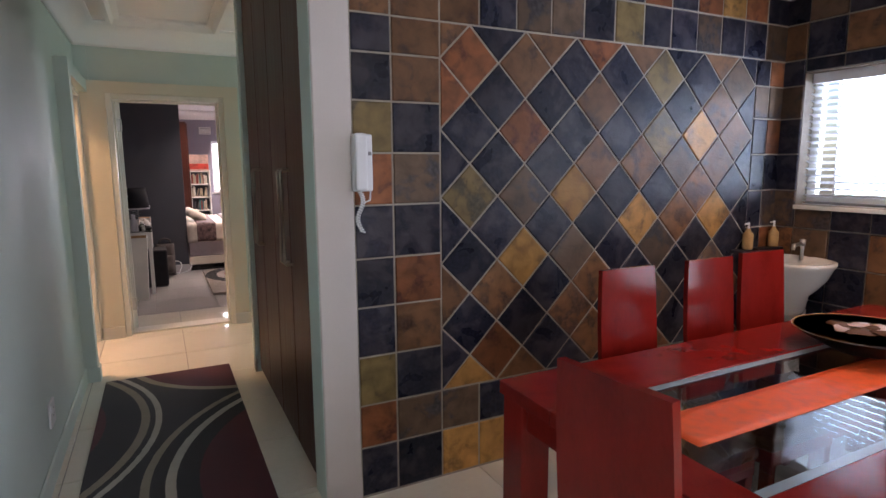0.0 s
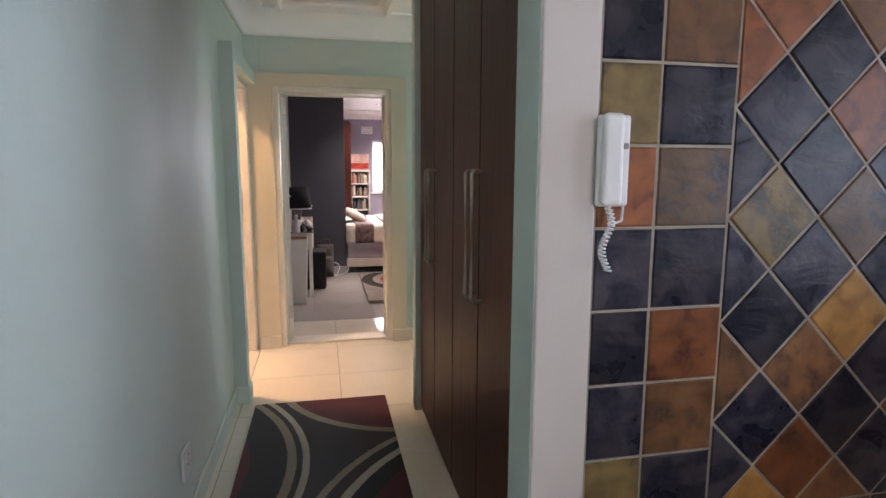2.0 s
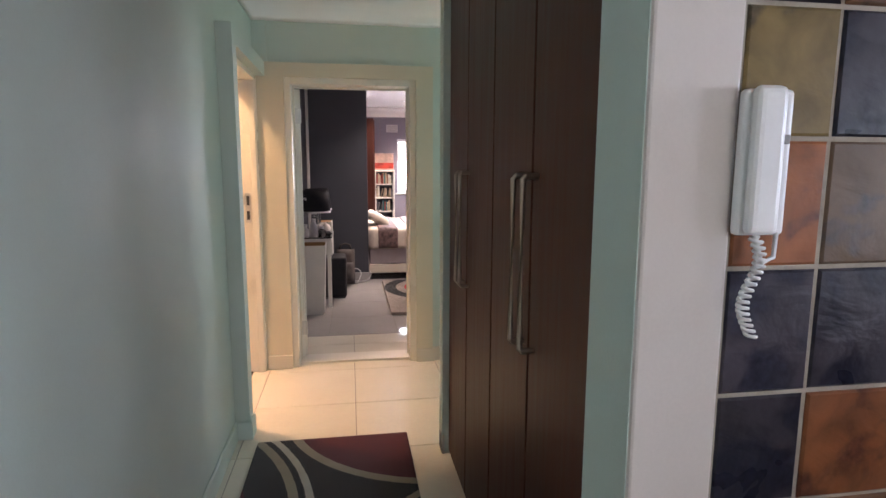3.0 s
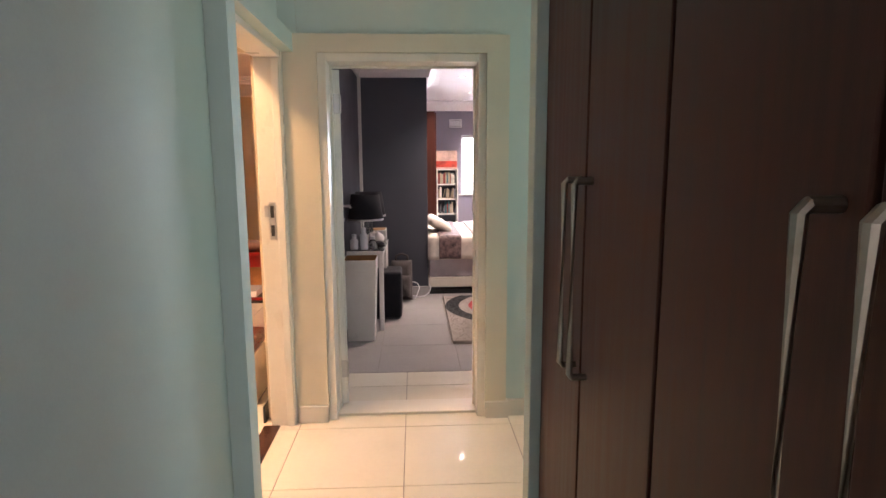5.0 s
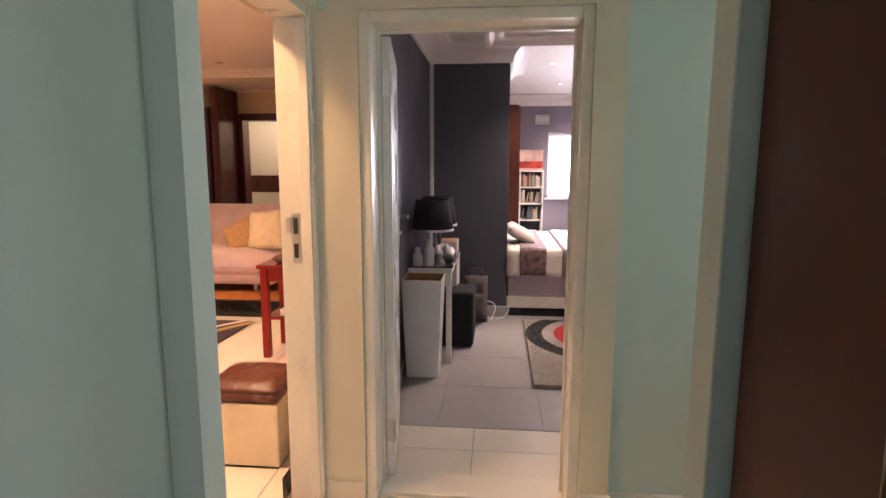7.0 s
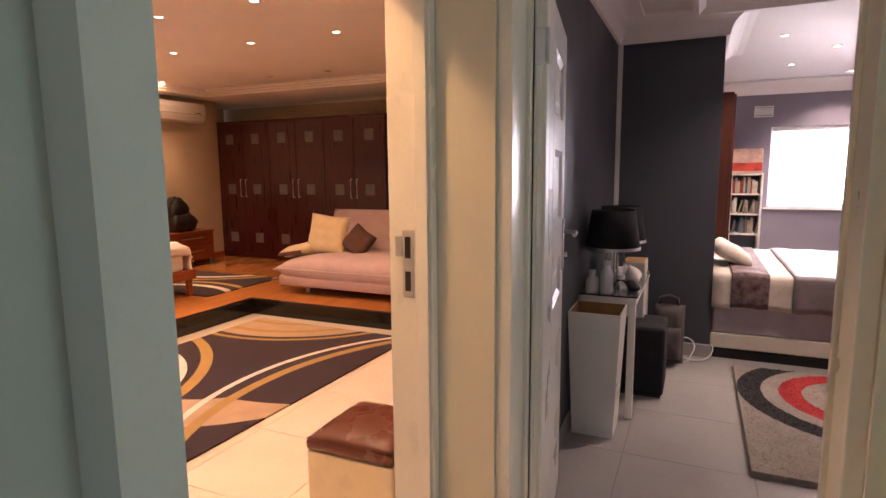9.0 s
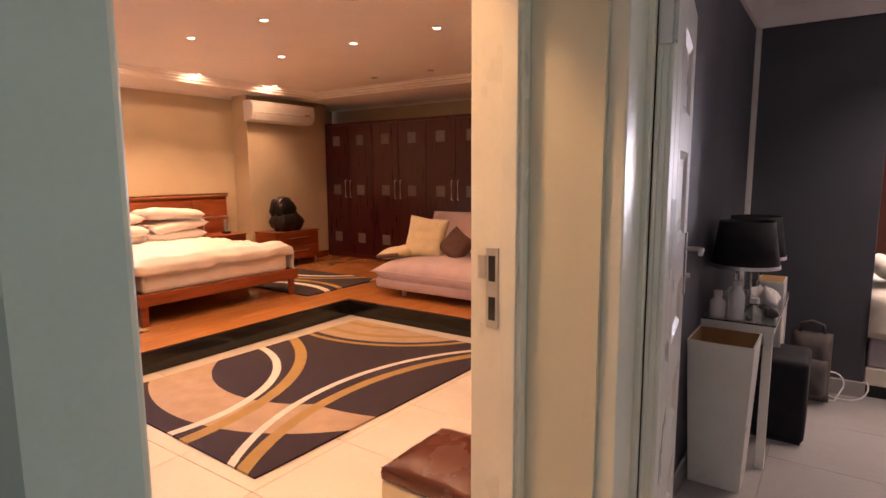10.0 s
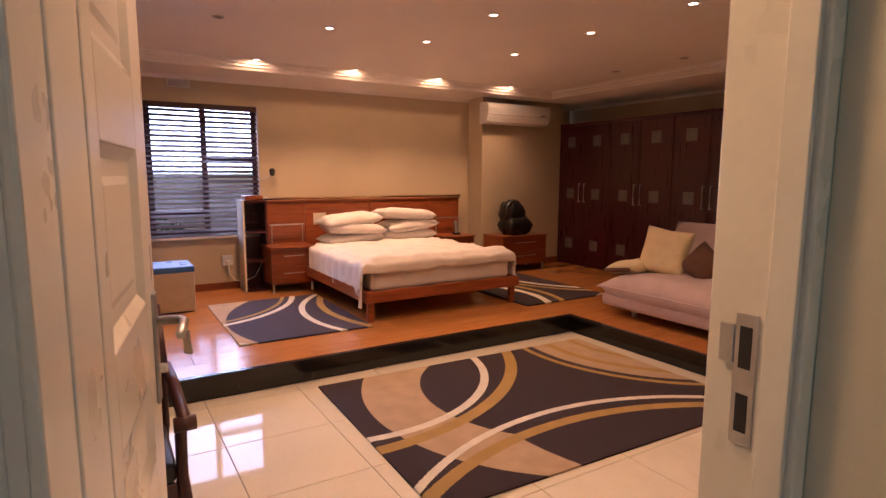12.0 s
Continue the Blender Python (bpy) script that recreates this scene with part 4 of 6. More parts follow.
window("window_1", "x", -6.94, -0.2, 4.40, 6.13, 0.79, 2.25, [5.0, 5.557], [(5.59, 6.08, 1.64), (5.03, 5.53, 1.06)], MAHOGANY,
       ("dark wooden venetian blind with open slats", SLAT_WOOD), 26, -33, "dark framed bedroom window", 0.0, -0.012)
structure("window_sill_1", boxed(-6.96, -6.90, 4.36, 6.17, 0.765, 0.789, 0.004), WHITE_GLOSS)
structure("window_reveal_1", joined(boxed(-7.13, -6.945, 6.131, 6.137, 0.79, 2.25), boxed(-7.13, -6.945, 4.393, 4.399, 0.79, 2.25)), WHITE_GLOSS)
window("window_2", "x", 3.46, 0.2, 0.82, 1.975, 1.215, 1.985, [1.4], [], WHITE_GLOSS,
       ("white venetian blind with bright daylight behind", SLAT_WHITE), 18, 18, "small dining room window", 0.0, 0.07)
sw = tagged(new("window_5"), "plain glazed dining room window", kind="structure")
for a, b in ((-0.78, -0.73), (0.23, 0.28)):
    part("window_frame", boxed(3.56, 3.61, a, b, 0.62, 1.985, 0.004), WHITE_GLOSS, sw)
for a, b in ((0.62, 0.67), (1.29, 1.33), (1.935, 1.985)):
    part("window_frame", boxed(3.56, 3.61, -0.73, 0.23, a, b, 0.004), WHITE_GLOSS, sw)
for a, b in ((0.67, 1.29), (1.33, 1.935)):
    part("pane", boxed(3.582, 3.588, -0.73, 0.23, a, b), PANE, sw).visible_shadow = False
structure("window_sill_2", boxed(3.43, 3.66, 0.82, 1.975, 1.19, 1.214, 0.004), WHITE_GLOSS)
window("window_3", "y", 12.5, 0.2, 1.03, 2.25, 0.95, 2.0, [1.44], [], WHITE_GLOSS,
       ("white venetian blind with bright daylight behind", SLAT_WHITE), 26, -8, "study window", 0.0, 0.05)
structure("window_sill_3", boxed(0.99, 2.29, 12.46, 12.7, 0.925, 0.949, 0.004), WHITE_GLOSS)
# unseen rear window, added as an opening for the fill lamp
pw = tagged(new("window_4"), "wide glazed window added out of view behind the camera", kind="structure")
for a, b in ((0.2, 0.26), (1.46, 1.54), (2.74, 2.8)):
    part("window_frame", boxed(a, b, -3.33, -3.27, 0.3, 2.3, 0.004), WHITE_GLOSS, pw)
for a, b in ((0.26, 1.46), (1.54, 2.74)):
    part("window_frame", boxed(a, b, -3.33, -3.27, 2.24, 2.3, 0.004), WHITE_GLOSS, pw)
    part("window_frame", boxed(a, b, -3.33, -3.27, 0.3, 0.36, 0.004), WHITE_GLOSS, pw)
    part("pane", boxed(a, b, -3.303, -3.297, 0.36, 2.24), PANE, pw).visible_shadow = False


def hedge(name, at, size, n, seed):
    """Clumps of small leaves on thin stems."""
    r = random.Random(seed)
    bm = bmesh.new()
    for _ in range(n):
        p = Vector([r.uniform(-s, s) for s in size])
        if p.z > size[2] * (0.55 + 0.45 * math.sin(p.y * 1.7 + seed)):
            continue
        q = Euler((r.uniform(0, 6), r.uniform(0, 6), r.uniform(0, 6))).to_matrix()
        s = r.uniform(0.05, 0.12)
        vs = [bm.verts.new(p + q @ Vector(c) * s) for c in ((-1, 0, 0), (0, -0.45, 0.1), (1, 0, 0), (0, 0.45, 0.1))]
        bm.faces.new(vs)
    ob = tagged(part(name, bm, LEAF), "dense green garden foliage outside the window", "foliage", kind="stuff")
    ob.location = at
    return ob


hedge("garden_hedge", (-10.4, 5.4, 0.2), (0.9, 4.0, 0.95), 5200, 3)
hedge("garden_shrub", (2.3, 16.2, 0.3), (1.3, 0.8, 1.2), 1800, 5)


# ---- dining room ----
def dining_chair(at, turn):
    c = thing("dining_chair", at, "glossy deep red wooden dining chair with a solid back", "chair", "red dining chairs", turn)
    bm = bmesh.new()
    n = 8
    cols = []
    for i in range(n + 1):
        z = 0.44 + (1.06 - 0.44) * i / n
        y = 0.195 + 0.05 * (i / n) ** 1.5 + 0.012 * math.sin(i / n * math.pi)
        w = 0.137 + 0.010 * math.sin(i / n * math.pi)
        cols.append([bm.verts.new((sx * w, y + t, z)) for sx, t in ((-1, 0), (1, 0), (1, 0.022), (-1, 0.022))])
    for a, b in zip(cols, cols[1:]):
        for k in range(4):
            bm.faces.new((a[k], a[(k + 1) % 4], b[(k + 1) % 4], b[k]))
    bm.faces.new(cols[0][::-1])
    bm.faces.new(cols[-1])
    bmesh.ops.recalc_face_normals(bm, faces=bm.faces)
    part("backrest", bm, RED_LACQUER, c)
    part("seat", boxed(-0.20, 0.20, -0.21, 0.19, 0.42, 0.47, 0.015, 3), BROWN_LEATHER, c, "padded dark leather seat")
    part("seat_frame", boxed(-0.19, 0.19, -0.20, 0.20, 0.36, 0.419, 0.004), RED_LACQUER, c)
    for sx in (-1, 1):
        part("leg", boxed(sx * 0.17 - 0.02, sx * 0.17 + 0.02, -0.195, -0.155, 0, 0.36, 0.004), RED_LACQUER, c)
        part("leg", boxed(sx * 0.17 - 0.02, sx * 0.17 + 0.02, 0.16, 0.20, 0, 0.36, 0.004), RED_LACQUER, c)
    return c


first = dining_chair((1.635, 1.24, 0), 0)
copy_thing(first, pose(2.105, 1.24, 0))
copy_thing(first, pose(2.47, 1.26, 0, 0, 0, -3))
copy_thing(first, pose(1.01, 0.67, 0, 0, 0, 96.5))
copy_thing(first, pose(1.95, 0.36, 0, 0, 0, 180))
copy_thing(first, pose(2.55, 0.36, 0, 0, 0, 180))

table = thing("dining_table", (2.05, 0.88, 0), "glossy deep red dining table with a dark glass panel", "table")
TX0, TX1, TY0, TY1 = -1.08, 1.12, -0.50, 0.50
for q in ((TX0, TX1, TY1 - 0.27, TY1), (TX0, TX1, TY0, TY0 + 0.17), (TX0, TX0 + 0.14, TY0 + 0.17, TY1 - 0.27), (TX1 - 0.14, TX1, TY0 + 0.17, TY1 - 0.27)):
    part("top_frame", boxed(*q, 0.715, 0.76, 0.004), RED_LACQUER, table)
part("glass_panel", boxed(TX0 + 0.14, TX1 - 0.14, TY0 + 0.17, TY1 - 0.27, 0.742, 0.754), DARK_GLASS, table, "smoked glass panel")
# pale strips colour in the window's reflection along the bevelled glass edges
for y in (TY1 - 0.30, TY0 + 0.171):
    part("glass_edge", boxed(TX0 + 0.142, TX1 - 0.142, y, y + 0.028, 0.7545, 0.757, 0.001, 1), EDGE_GLARE, table, "pale strip standing in for window glare on the bevelled glass edge")
for sx in (TX0 + 0.01, TX1 - 0.12):
    for sy in (TY0 + 0.01, TY1 - 0.12):
        part("leg", boxed(sx, sx + 0.11, sy, sy + 0.11, 0, 0.714, 0.006), RED_LACQUER, table)
for q in ((TX0 + 0.12, TX1 - 0.12, TY1 - 0.07, TY1 - 0.03), (TX0 + 0.12, TX1 - 0.12, TY0 + 0.03, TY0 + 0.07)):
    part("apron", boxed(*q, 0.63, 0.714, 0.004), RED_LACQUER, table)
for q in ((TX0 + 0.02, TX0 + 0.06, TY0 + 0.13, TY1 - 0.13), (TX1 - 0.06, TX1 - 0.02, TY0 + 0.13, TY1 - 0.13)):
    part("apron", boxed(*q, 0.63, 0.714, 0.004), RED_LACQUER, table)

bm = bmesh.new()
cols = []
for i in range(41):
    x = -0.80 + 1.52 * i / 40
    cols.append([bm.verts.new((x, y, 0.001 + 0.003 * noise.noise(Vector((x * 7, y * 11, 2))) ** 2)) for y in [-0.085 + 0.17 * j / 6 for j in range(7)]])
for a, b in zip(cols, cols[1:]):
    for j in range(6):
        bm.faces.new((a[j], b[j], b[j + 1], a[j + 1]))
runner = tagged(part("table_runner", bm, RUNNER, None, "", True), "orange red satin runner lying on the dining table", "table runner")
runner.location = (1.98, 0.855, 0.7542)
runner.modifiers.new("thick", "SOLIDIFY").thickness = 0.0012

bowl = thing("fruit_bowl", (2.34, 0.99, 0.7585), "shallow dark bowl with a woven cane rim on the dining table", "bowl")
part("bowl_body", lathe([(0.07, 0.0), (0.10, 0.004), (0.19, 0.05), (0.235, 0.078), (0.24, 0.082), (0.228, 0.080), (0.18, 0.052), (0.09, 0.012), (0.01, 0.01)], 40), BLACK_PLASTIC, bowl, "", True)
for k in range(6):
    part("rim_stripe", lathe([(0.236 - 0.014 * k, 0.0835 - 0.006 * k), (0.238 - 0.014 * k, 0.0845 - 0.006 * k), (0.232 - 0.014 * k, 0.0835 - 0.007 * k)], 40), WOVEN, bowl)
for k in range(7):
    a = k * 2.4
    part("pot_pourri", moved(pillow(0.13, 0.09, 0.06, 6, 0, 0.01, k), pose(0.07 * math.cos(a), 0.07 * math.sin(a), 0.058, 20 * math.sin(k), 10, 40 * k)), SOFA_CLOTH if k % 2 else BROWN_CLOTH, bowl, "", True)

basin = thing("wash_basin", (3.455, 1.86, 0), "white ceramic wash basin fixed in the tiled corner", "basin")
bm = bmesh.new()
prof = [(0.09, 0.60), (0.10, 0.62), (0.115, 0.71), (0.15, 0.745), (0.20, 0.81), (0.225, 0.87), (0.24, 0.895), (0.24, 0.91), (0.215, 0.912), (0.18, 0.86), (0.10, 0.80), (0.03, 0.79)]
rings = []
for r, z in prof:
    rings.append([bm.verts.new((min(-0.0, -0.20 + r * 0.9 * math.cos(a)), r * math.sin(a), z)) for a in [2 * math.pi * k / 36 for k in range(36)]])
for a, b in zip(rings, rings[1:]):
    for k in range(36):
        bm.faces.new((a[k], a[(k + 1) % 36], b[(k + 1) % 36], b[k]))
bm.faces.new(rings[0][::-1])
bm.faces.new(rings[-1])
part("bowl", bm, CERAMIC, basin, "", True)
part("pedestal", lathe([(0.10, 0), (0.085, 0.04), (0.06, 0.3), (0.075, 0.61)], 20), CERAMIC, basin, "", True).location = (-0.14, 0, 0)
part("tap", joined(tube([(-0.05, 0.02, 0.89), (-0.05, 0.02, 0.97), (-0.07, 0.02, 0.99), (-0.13, 0.02, 0.985), (-0.14, 0.02, 0.96)], 0.011, 10), rod(bmesh.new(), (-0.05, 0.02, 0.98), (-0.05, 0.02, 1.015), 0.016)), CHROME, basin, "chrome mixer tap", True)


def bottle(at, kind, material):
    b = thing("soap_bottle", at, kind, "bottle", "toiletries by the basin")
    part("body", lathe([(0.028, 0), (0.030, 0.01), (0.030, 0.09), (0.012, 0.115), (0.012, 0.125)], 18), material, b, "", True)
    part("pump", joined(rod(bmesh.new(), (0, 0, 0.125), (0, 0, 0.16), 0.006), rod(bmesh.new(), (0.004, 0, 0.157), (-0.035, 0, 0.152), 0.005)), WHITE_PLASTIC, b)


structure("basin_ledge", boxed(3.05, 3.455, 2.02, 2.098, 0.93, 0.95, 0.003), SLATES["d"])
bottle((3.16, 2.06, 0.951), "amber soap bottle with a pump beside the basin", GOLD_CLOTH)
bottle((3.40, 2.06, 0.951), "amber lotion bottle with a pump beside the basin", GOLD_CLOTH)


# ---- large bedroom ----
BRN, BEI, WHI, GLD = (0.026, 0.012, 0.019), (0.46, 0.33, 0.21), (0.72, 0.68, 0.60), (0.40, 0.255, 0.075)
rug("area_rug", (-2.945, 6.93, 0.001), 1.72, 2.42, rug_material("brown_gold_rug", BRN, [
    (-0.15, 0.25, 0.90, 1.31, BEI), (0.35, 1.0, 0, 1.45, BRN), (-0.67, 1.93, 0, 1.25, BEI), (-0.67, 1.93, 1.31, 1.36, GLD), (-0.67, 1.93, 1.05, 1.12, GLD), (-0.67, 1.93, 0.80, 0.86, GLD),
    (-1.06, -1.04, 1.115, 1.175, WHI), (-1.56, -1.22, 1.735, 1.825, GLD),
    (2.46, -0.09, 1.99, 2.07, GLD), (2.12, -0.06, 1.825, 1.875, WHI)]),
    "dark brown area rug with cream and gold arcs", -1.5)
SMALL = [(0.22, 0.9, 1.43, 2.2, BEI), (0.22, 1.5, 1.30, 1.36, WHI), (0.11, 1.99, 1.55, 1.62, GLD), (-1.06, -0.88, 1.10, 1.14, GLD), (-1.06, -0.88, 1.19, 1.25, WHI),
         (1.9, -1.7, 0, 1.55, BEI), (1.9, -1.7, 1.6, 1.65, WHI), (1.9, -1.7, 1.30, 1.36, BRN)]
# the brown base is tinted navy here, blue window daylight put into its colour
rug("bedside_rug", (-5.33, 5.93, STEP + 0.001), 1.55, 1.12, rug_material("daylight_blued_rug", (0.030, 0.022, 0.050), SMALL), "dark bedside rug with cream arcs", 0)
rug("bedside_rug", (-5.25, 8.72, STEP + 0.001), 1.55, 1.14, rug_material("brown_bedside_rug_b", BRN, [(0.3, -1.2, 1.0, 1.08, WHI), (0.3, -1.2, 1.18, 1.25, GLD), (-0.6, 1.5, 1.3, 1.37, WHI), (-0.6, 1.5, 1.45, 1.52, GLD), (1.6, 0.9, 0, 0.95, BEI)]), "dark bedside rug with cream and gold arcs", 0)

bed = thing("double_bed", (-5.70, 7.34, STEP), "cherry wood double bed with white linen", "bed")
part("foot_rail", boxed(0.99, 1.03, -0.86, 0.86, 0.18, 0.285, 0.006), CHERRY, bed)
part("side_rail", boxed(-1.0, 0.989, -0.86, -0.82, 0.18, 0.285, 0.004), CHERRY, bed)
part("side_rail", boxed(-1.0, 0.989, 0.82, 0.86, 0.18, 0.285, 0.004), CHERRY, bed)
for sy in (-0.80, 0.80):
    part("leg", boxed(0.955, 1.0, sy - 0.03, sy + 0.03, 0, 0.18, 0.004), CHERRY, bed)
    part("leg", boxed(-0.95, -0.90, sy - 0.03, sy + 0.03, 0, 0.18, 0.004), CHERRY, bed)
part("slat_base", boxed(-1.0, 0.985, -0.82, 0.82, 0.20, 0.27), CHERRY, bed)
part("mattress", boxed(-1.0, 0.96, -0.78, 0.78, 0.27, 0.47, 0.04, 3), LINEN, bed)
# the quilt: a sheet over the mattress that falls over the foot and the sides
bm = bmesh.new()
NU, NV = 60, 60
grid = []
for i in range(NU + 1):
    row = []
    u = -0.62 + 1.70 * i / NU
    for j in range(NV + 1):
        v = -1.12 + 2.24 * j / NV
        fx, fy = max(0.0, u - 0.95), max(0.0, abs(v) - 0.78)
        fall = max(fx, fy)
        x = min(u, 0.95) + min(fx, 0.04) * (1 if fx else 0)
        y = math.copysign(min(abs(v), 0.78) + min(fy, 0.06), v)
        fold = 0.018 * noise.noise(Vector((u * 5, v * 5, 1))) + 0.014 * noise.noise(Vector((u * 13, v * 9, 4)))
        puff = 0.035 * math.exp(-((u - 0.86) / 0.12) ** 2) * (1 + 0.5 * noise.noise(Vector((v * 4, 3, 7))))
        z = 0.545 + fold + puff - max(0, fall - 0.05) * 1.0 - 0.03 * (fall > 0)
        corner = math.exp(-((v + 0.80) / 0.10) ** 2) + math.exp(-((v - 0.80) / 0.08) ** 2)
        hem = 0.41 + 0.02 * noise.noise(Vector((v * 6, 2, 5))) - 0.19 * min(1, corner)
        z = max(z, 0.24 - 0.06 * (u > 0.7) + 0.05 * noise.noise(Vector((u * 4, v, 3))) if fy > 0.02 else hem)
        flap = math.exp(-((u - 1.0) / 0.16) ** 2) * min(1, fy * 8) if v < 0 else 0
        y -= 0.035 * flap
        z -= 0.10 * flap * min(1, max(0, fy - 0.12) * 6)
        if fx > 0.07:
            x -= 0.05 * max(0, z < hem + 0.004) * (1 - min(1, corner))
        rip = 0.018 * math.sin((u if fy > fx else v) * 17 + 1.3 * math.sin(v * 5)) * min(1, fall * 5)
        row.append(bm.verts.new((x + (rip if fx >= fy else 0), y + (math.copysign(rip, v) if fy > fx else 0), z)))
    grid.append(row)
for i in range(NU):
    for j in range(NV):
        bm.faces.new((grid[i][j], grid[i + 1][j], grid[i + 1][j + 1], grid[i][j + 1]))
quilt = tagged(part("quilt", bm, LINEN, None, "", True), "white rumpled quilt spread over the bed", "quilt")
quilt.location = (-5.70, 7.34, STEP)
quilt.modifiers.new("thick", "SOLIDIFY").thickness = 0.018

for k, (x, y, z, tilt, turn) in enumerate(((-6.42, 7.05, 0.62, 3, 2), (-6.40, 7.07, 0.73, -4, -3), (-6.43, 7.04, 0.835, 5, 4), (-6.43, 7.78, 0.63, 2, -3), (-6.41, 7.80, 0.75, 4, 3), (-6.42, 7.76, 0.88, -5, -2))):
    p = tagged(part("pillow", pillow(0.42, 0.72, 0.14, 16, 0.06, 0.02, k * 3.1), LINEN, None, "", True), "white cotton pillow stacked at the head of the bed", "pillow", "stacked bed pillows")
    p.matrix_world = pose(x, y, z + 0.12, tilt, tilt * 0.6, turn)

head = thing("headboard", (-6.80, 7.47, STEP), "wide cherry wood headboard with a brass bar along its top", "headboard")
edges = [-1.33, -0.86, -0.02, 0.82, 1.33]
for a, b in zip(edges, edges[1:]):
    part("panel", boxed(-0.02, 0.03, a + 0.002, b - 0.002, 0.02, 1.0, 0.004), CHERRY, head)
part("back", boxed(-0.13, -0.0205, -1.33, 1.33, 0, 0.995), CHERRY, head)
part("top_ledge", boxed(-0.13, 0.05, -1.34, 1.34, 1.001, 1.02, 0.004), CHERRY, head)
part("top_bar", rod(bmesh.new(), (0.045, -1.34, 1.04), (0.045, 1.34, 1.04), 0.013), BRASS, head, "polished brass bar", True)
part("switch_panel", boxed(0.031, 0.036, -0.76, -0.60, 0.72, 0.86, 0.002), CREAM_WOOD, head)
for sy in (-1.28, -0.92, 0.92, 1.28):
    part("rail_post", rod(bmesh.new(), (0.10, sy, 0.53), (0.10, sy, 0.74), 0.008), CHROME, head)
for sy in (-1.1, 1.1):
    part("rail", rod(bmesh.new(), (0.10, sy - 0.20, 0.74), (0.10, sy + 0.20, 0.74), 0.008), CHROME, head)


def nightstand(at, w, h, drawers, label, turn=0, depth=0.42):
    n = thing("nightstand", at, label, "nightstand", "cherry wood nightstands", turn)
    part("body", boxed(-depth, -0.018, -w / 2, w / 2, 0.10, h - 0.021, 0.003), CHERRY, n)
    part("top", boxed(-depth, 0.012, -w / 2 - 0.008, w / 2 + 0.008, h - 0.02, h, 0.004), CHERRY, n)
    dh = (h - 0.13) / drawers
    for k in range(drawers):
        z = 0.105 + k * dh
        d = part("drawer", boxed(-0.0175, 0, -w / 2 + 0.006, w / 2 - 0.006, z + 0.003, z + dh - 0.003, 0.003), CHERRY, n)
        part("handle", tube([(0, -w * 0.22, z + dh * 0.62), (0.025, -w * 0.22, z + dh * 0.62), (0.025, w * 0.22, z + dh * 0.62), (0, w * 0.22, z + dh * 0.62)], 0.005, 8), CHROME, d, "thin steel bar handle")
    for x in (-depth + 0.03, -0.05):
        for y in (-w / 2 + 0.03, w / 2 - 0.03):
            part("leg", rod(bmesh.new(), (x, y, 0), (x, y, 0.10), 0.014), CHROME, n)
    return n


nightstand((-6.36, 6.34, STEP), 0.50, 0.52, 2, "cherry wood nightstand with two drawers beside the bed", depth=0.40)
nightstand((-6.36, 8.56, STEP), 0.46, 0.52, 2, "cherry wood nightstand with two drawers beside the bed", depth=0.40)
chest = nightstand((-6.16, 9.50, STEP), 0.78, 0.50, 2, "low cherry wood chest carrying a black bag", depth=0.44)

bag = thing("handbag", (-6.34, 9.46, STEP + 0.50), "black leather bag slumped on the low chest", "bag")
part("body", moved(pillow(0.32, 0.40, 0.26, 14, 0.0, 0.04, 9), pose(0, 0, 0.12)), BLACK_LEATHER, bag, "", True)
part("flap", moved(pillow(0.26, 0.30, 0.36, 12, 0.0, 0.05, 4), pose(-0.03, -0.03, 0.28, 10, 0, 0)), BLACK_LEATHER, bag, "", True)
for k in (-0.05, 0.05):
    part("strap", tube([(k, -0.2, 0.22), (k, -0.17, 0.40), (k, -0.08, 0.47), (k, 0.04, 0.40), (k, 0.16, 0.22)], 0.013, 8), BLACK_LEATHER, bag, "", True)
phone_stand = thing("cordless_phone", (-6.55, 8.62, STEP + 0.521), "small black cordless phone on the nightstand", "telephone")
part("cradle", boxed(-0.05, 0.05, -0.04, 0.04, 0, 0.03, 0.008), BLACK_PLASTIC, phone_stand)
part("receiver", moved(boxed(-0.014, 0.014, -0.024, 0.024, 0.0, 0.16, 0.008), pose(0, 0, 0.025, 0, -10, 0)), GREY_PLASTIC, phone_stand)

shelf = thing("shelf_column", (-6.78, 6.0, STEP), "narrow dark wooden shelf column beside the headboard", "shelf")
part("side", boxed(-0.15, 0.15, -0.14, -0.118, 0, 1.03, 0.003), CREAM_WOOD, shelf, "cream side panel")
part("side", boxed(-0.15, 0.15, 0.108, 0.13, 0, 1.03, 0.003), MAHOGANY, shelf)
part("back", boxed(-0.15, -0.135, -0.117, 0.107, 0, 1.03), MAHOGANY, shelf)
for z in (0.0, 0.33, 0.66, 1.01):
    part("shelf_board", boxed(-0.134, 0.148, -0.117, 0.107, z, z + 0.022, 0.002), MAHOGANY, shelf)
box1 = tagged(part("trinket_box", boxed(-0.09, 0.09, -0.11, 0.09, 0, 0.05, 0.008), CHERRY), "small wooden trinket box on the shelf column", "box")
box1.location = (-6.76, 6.01, STEP + 1.033)

rl = thing("reading_lamp", (-6.85, 6.20, STEP + 1.02), "bent chrome reading lamp with a small black head", "lamp")
part("stem", tube([(0, 0, 0), (0, 0.0, 0.05), (0, -0.10, 0.18), (0, -0.08, 0.24), (0, 0.0, 0.26), (0, 0.05, 0.30)], 0.006, 8), CHROME, rl, "", True)
part("lamp_head", lathe([(0.012, -0.02), (0.03, 0.0), (0.035, 0.05), (0.02, 0.07)], 18), BLACK_PLASTIC, rl, "", True).location = (0, 0.06, 0.30)
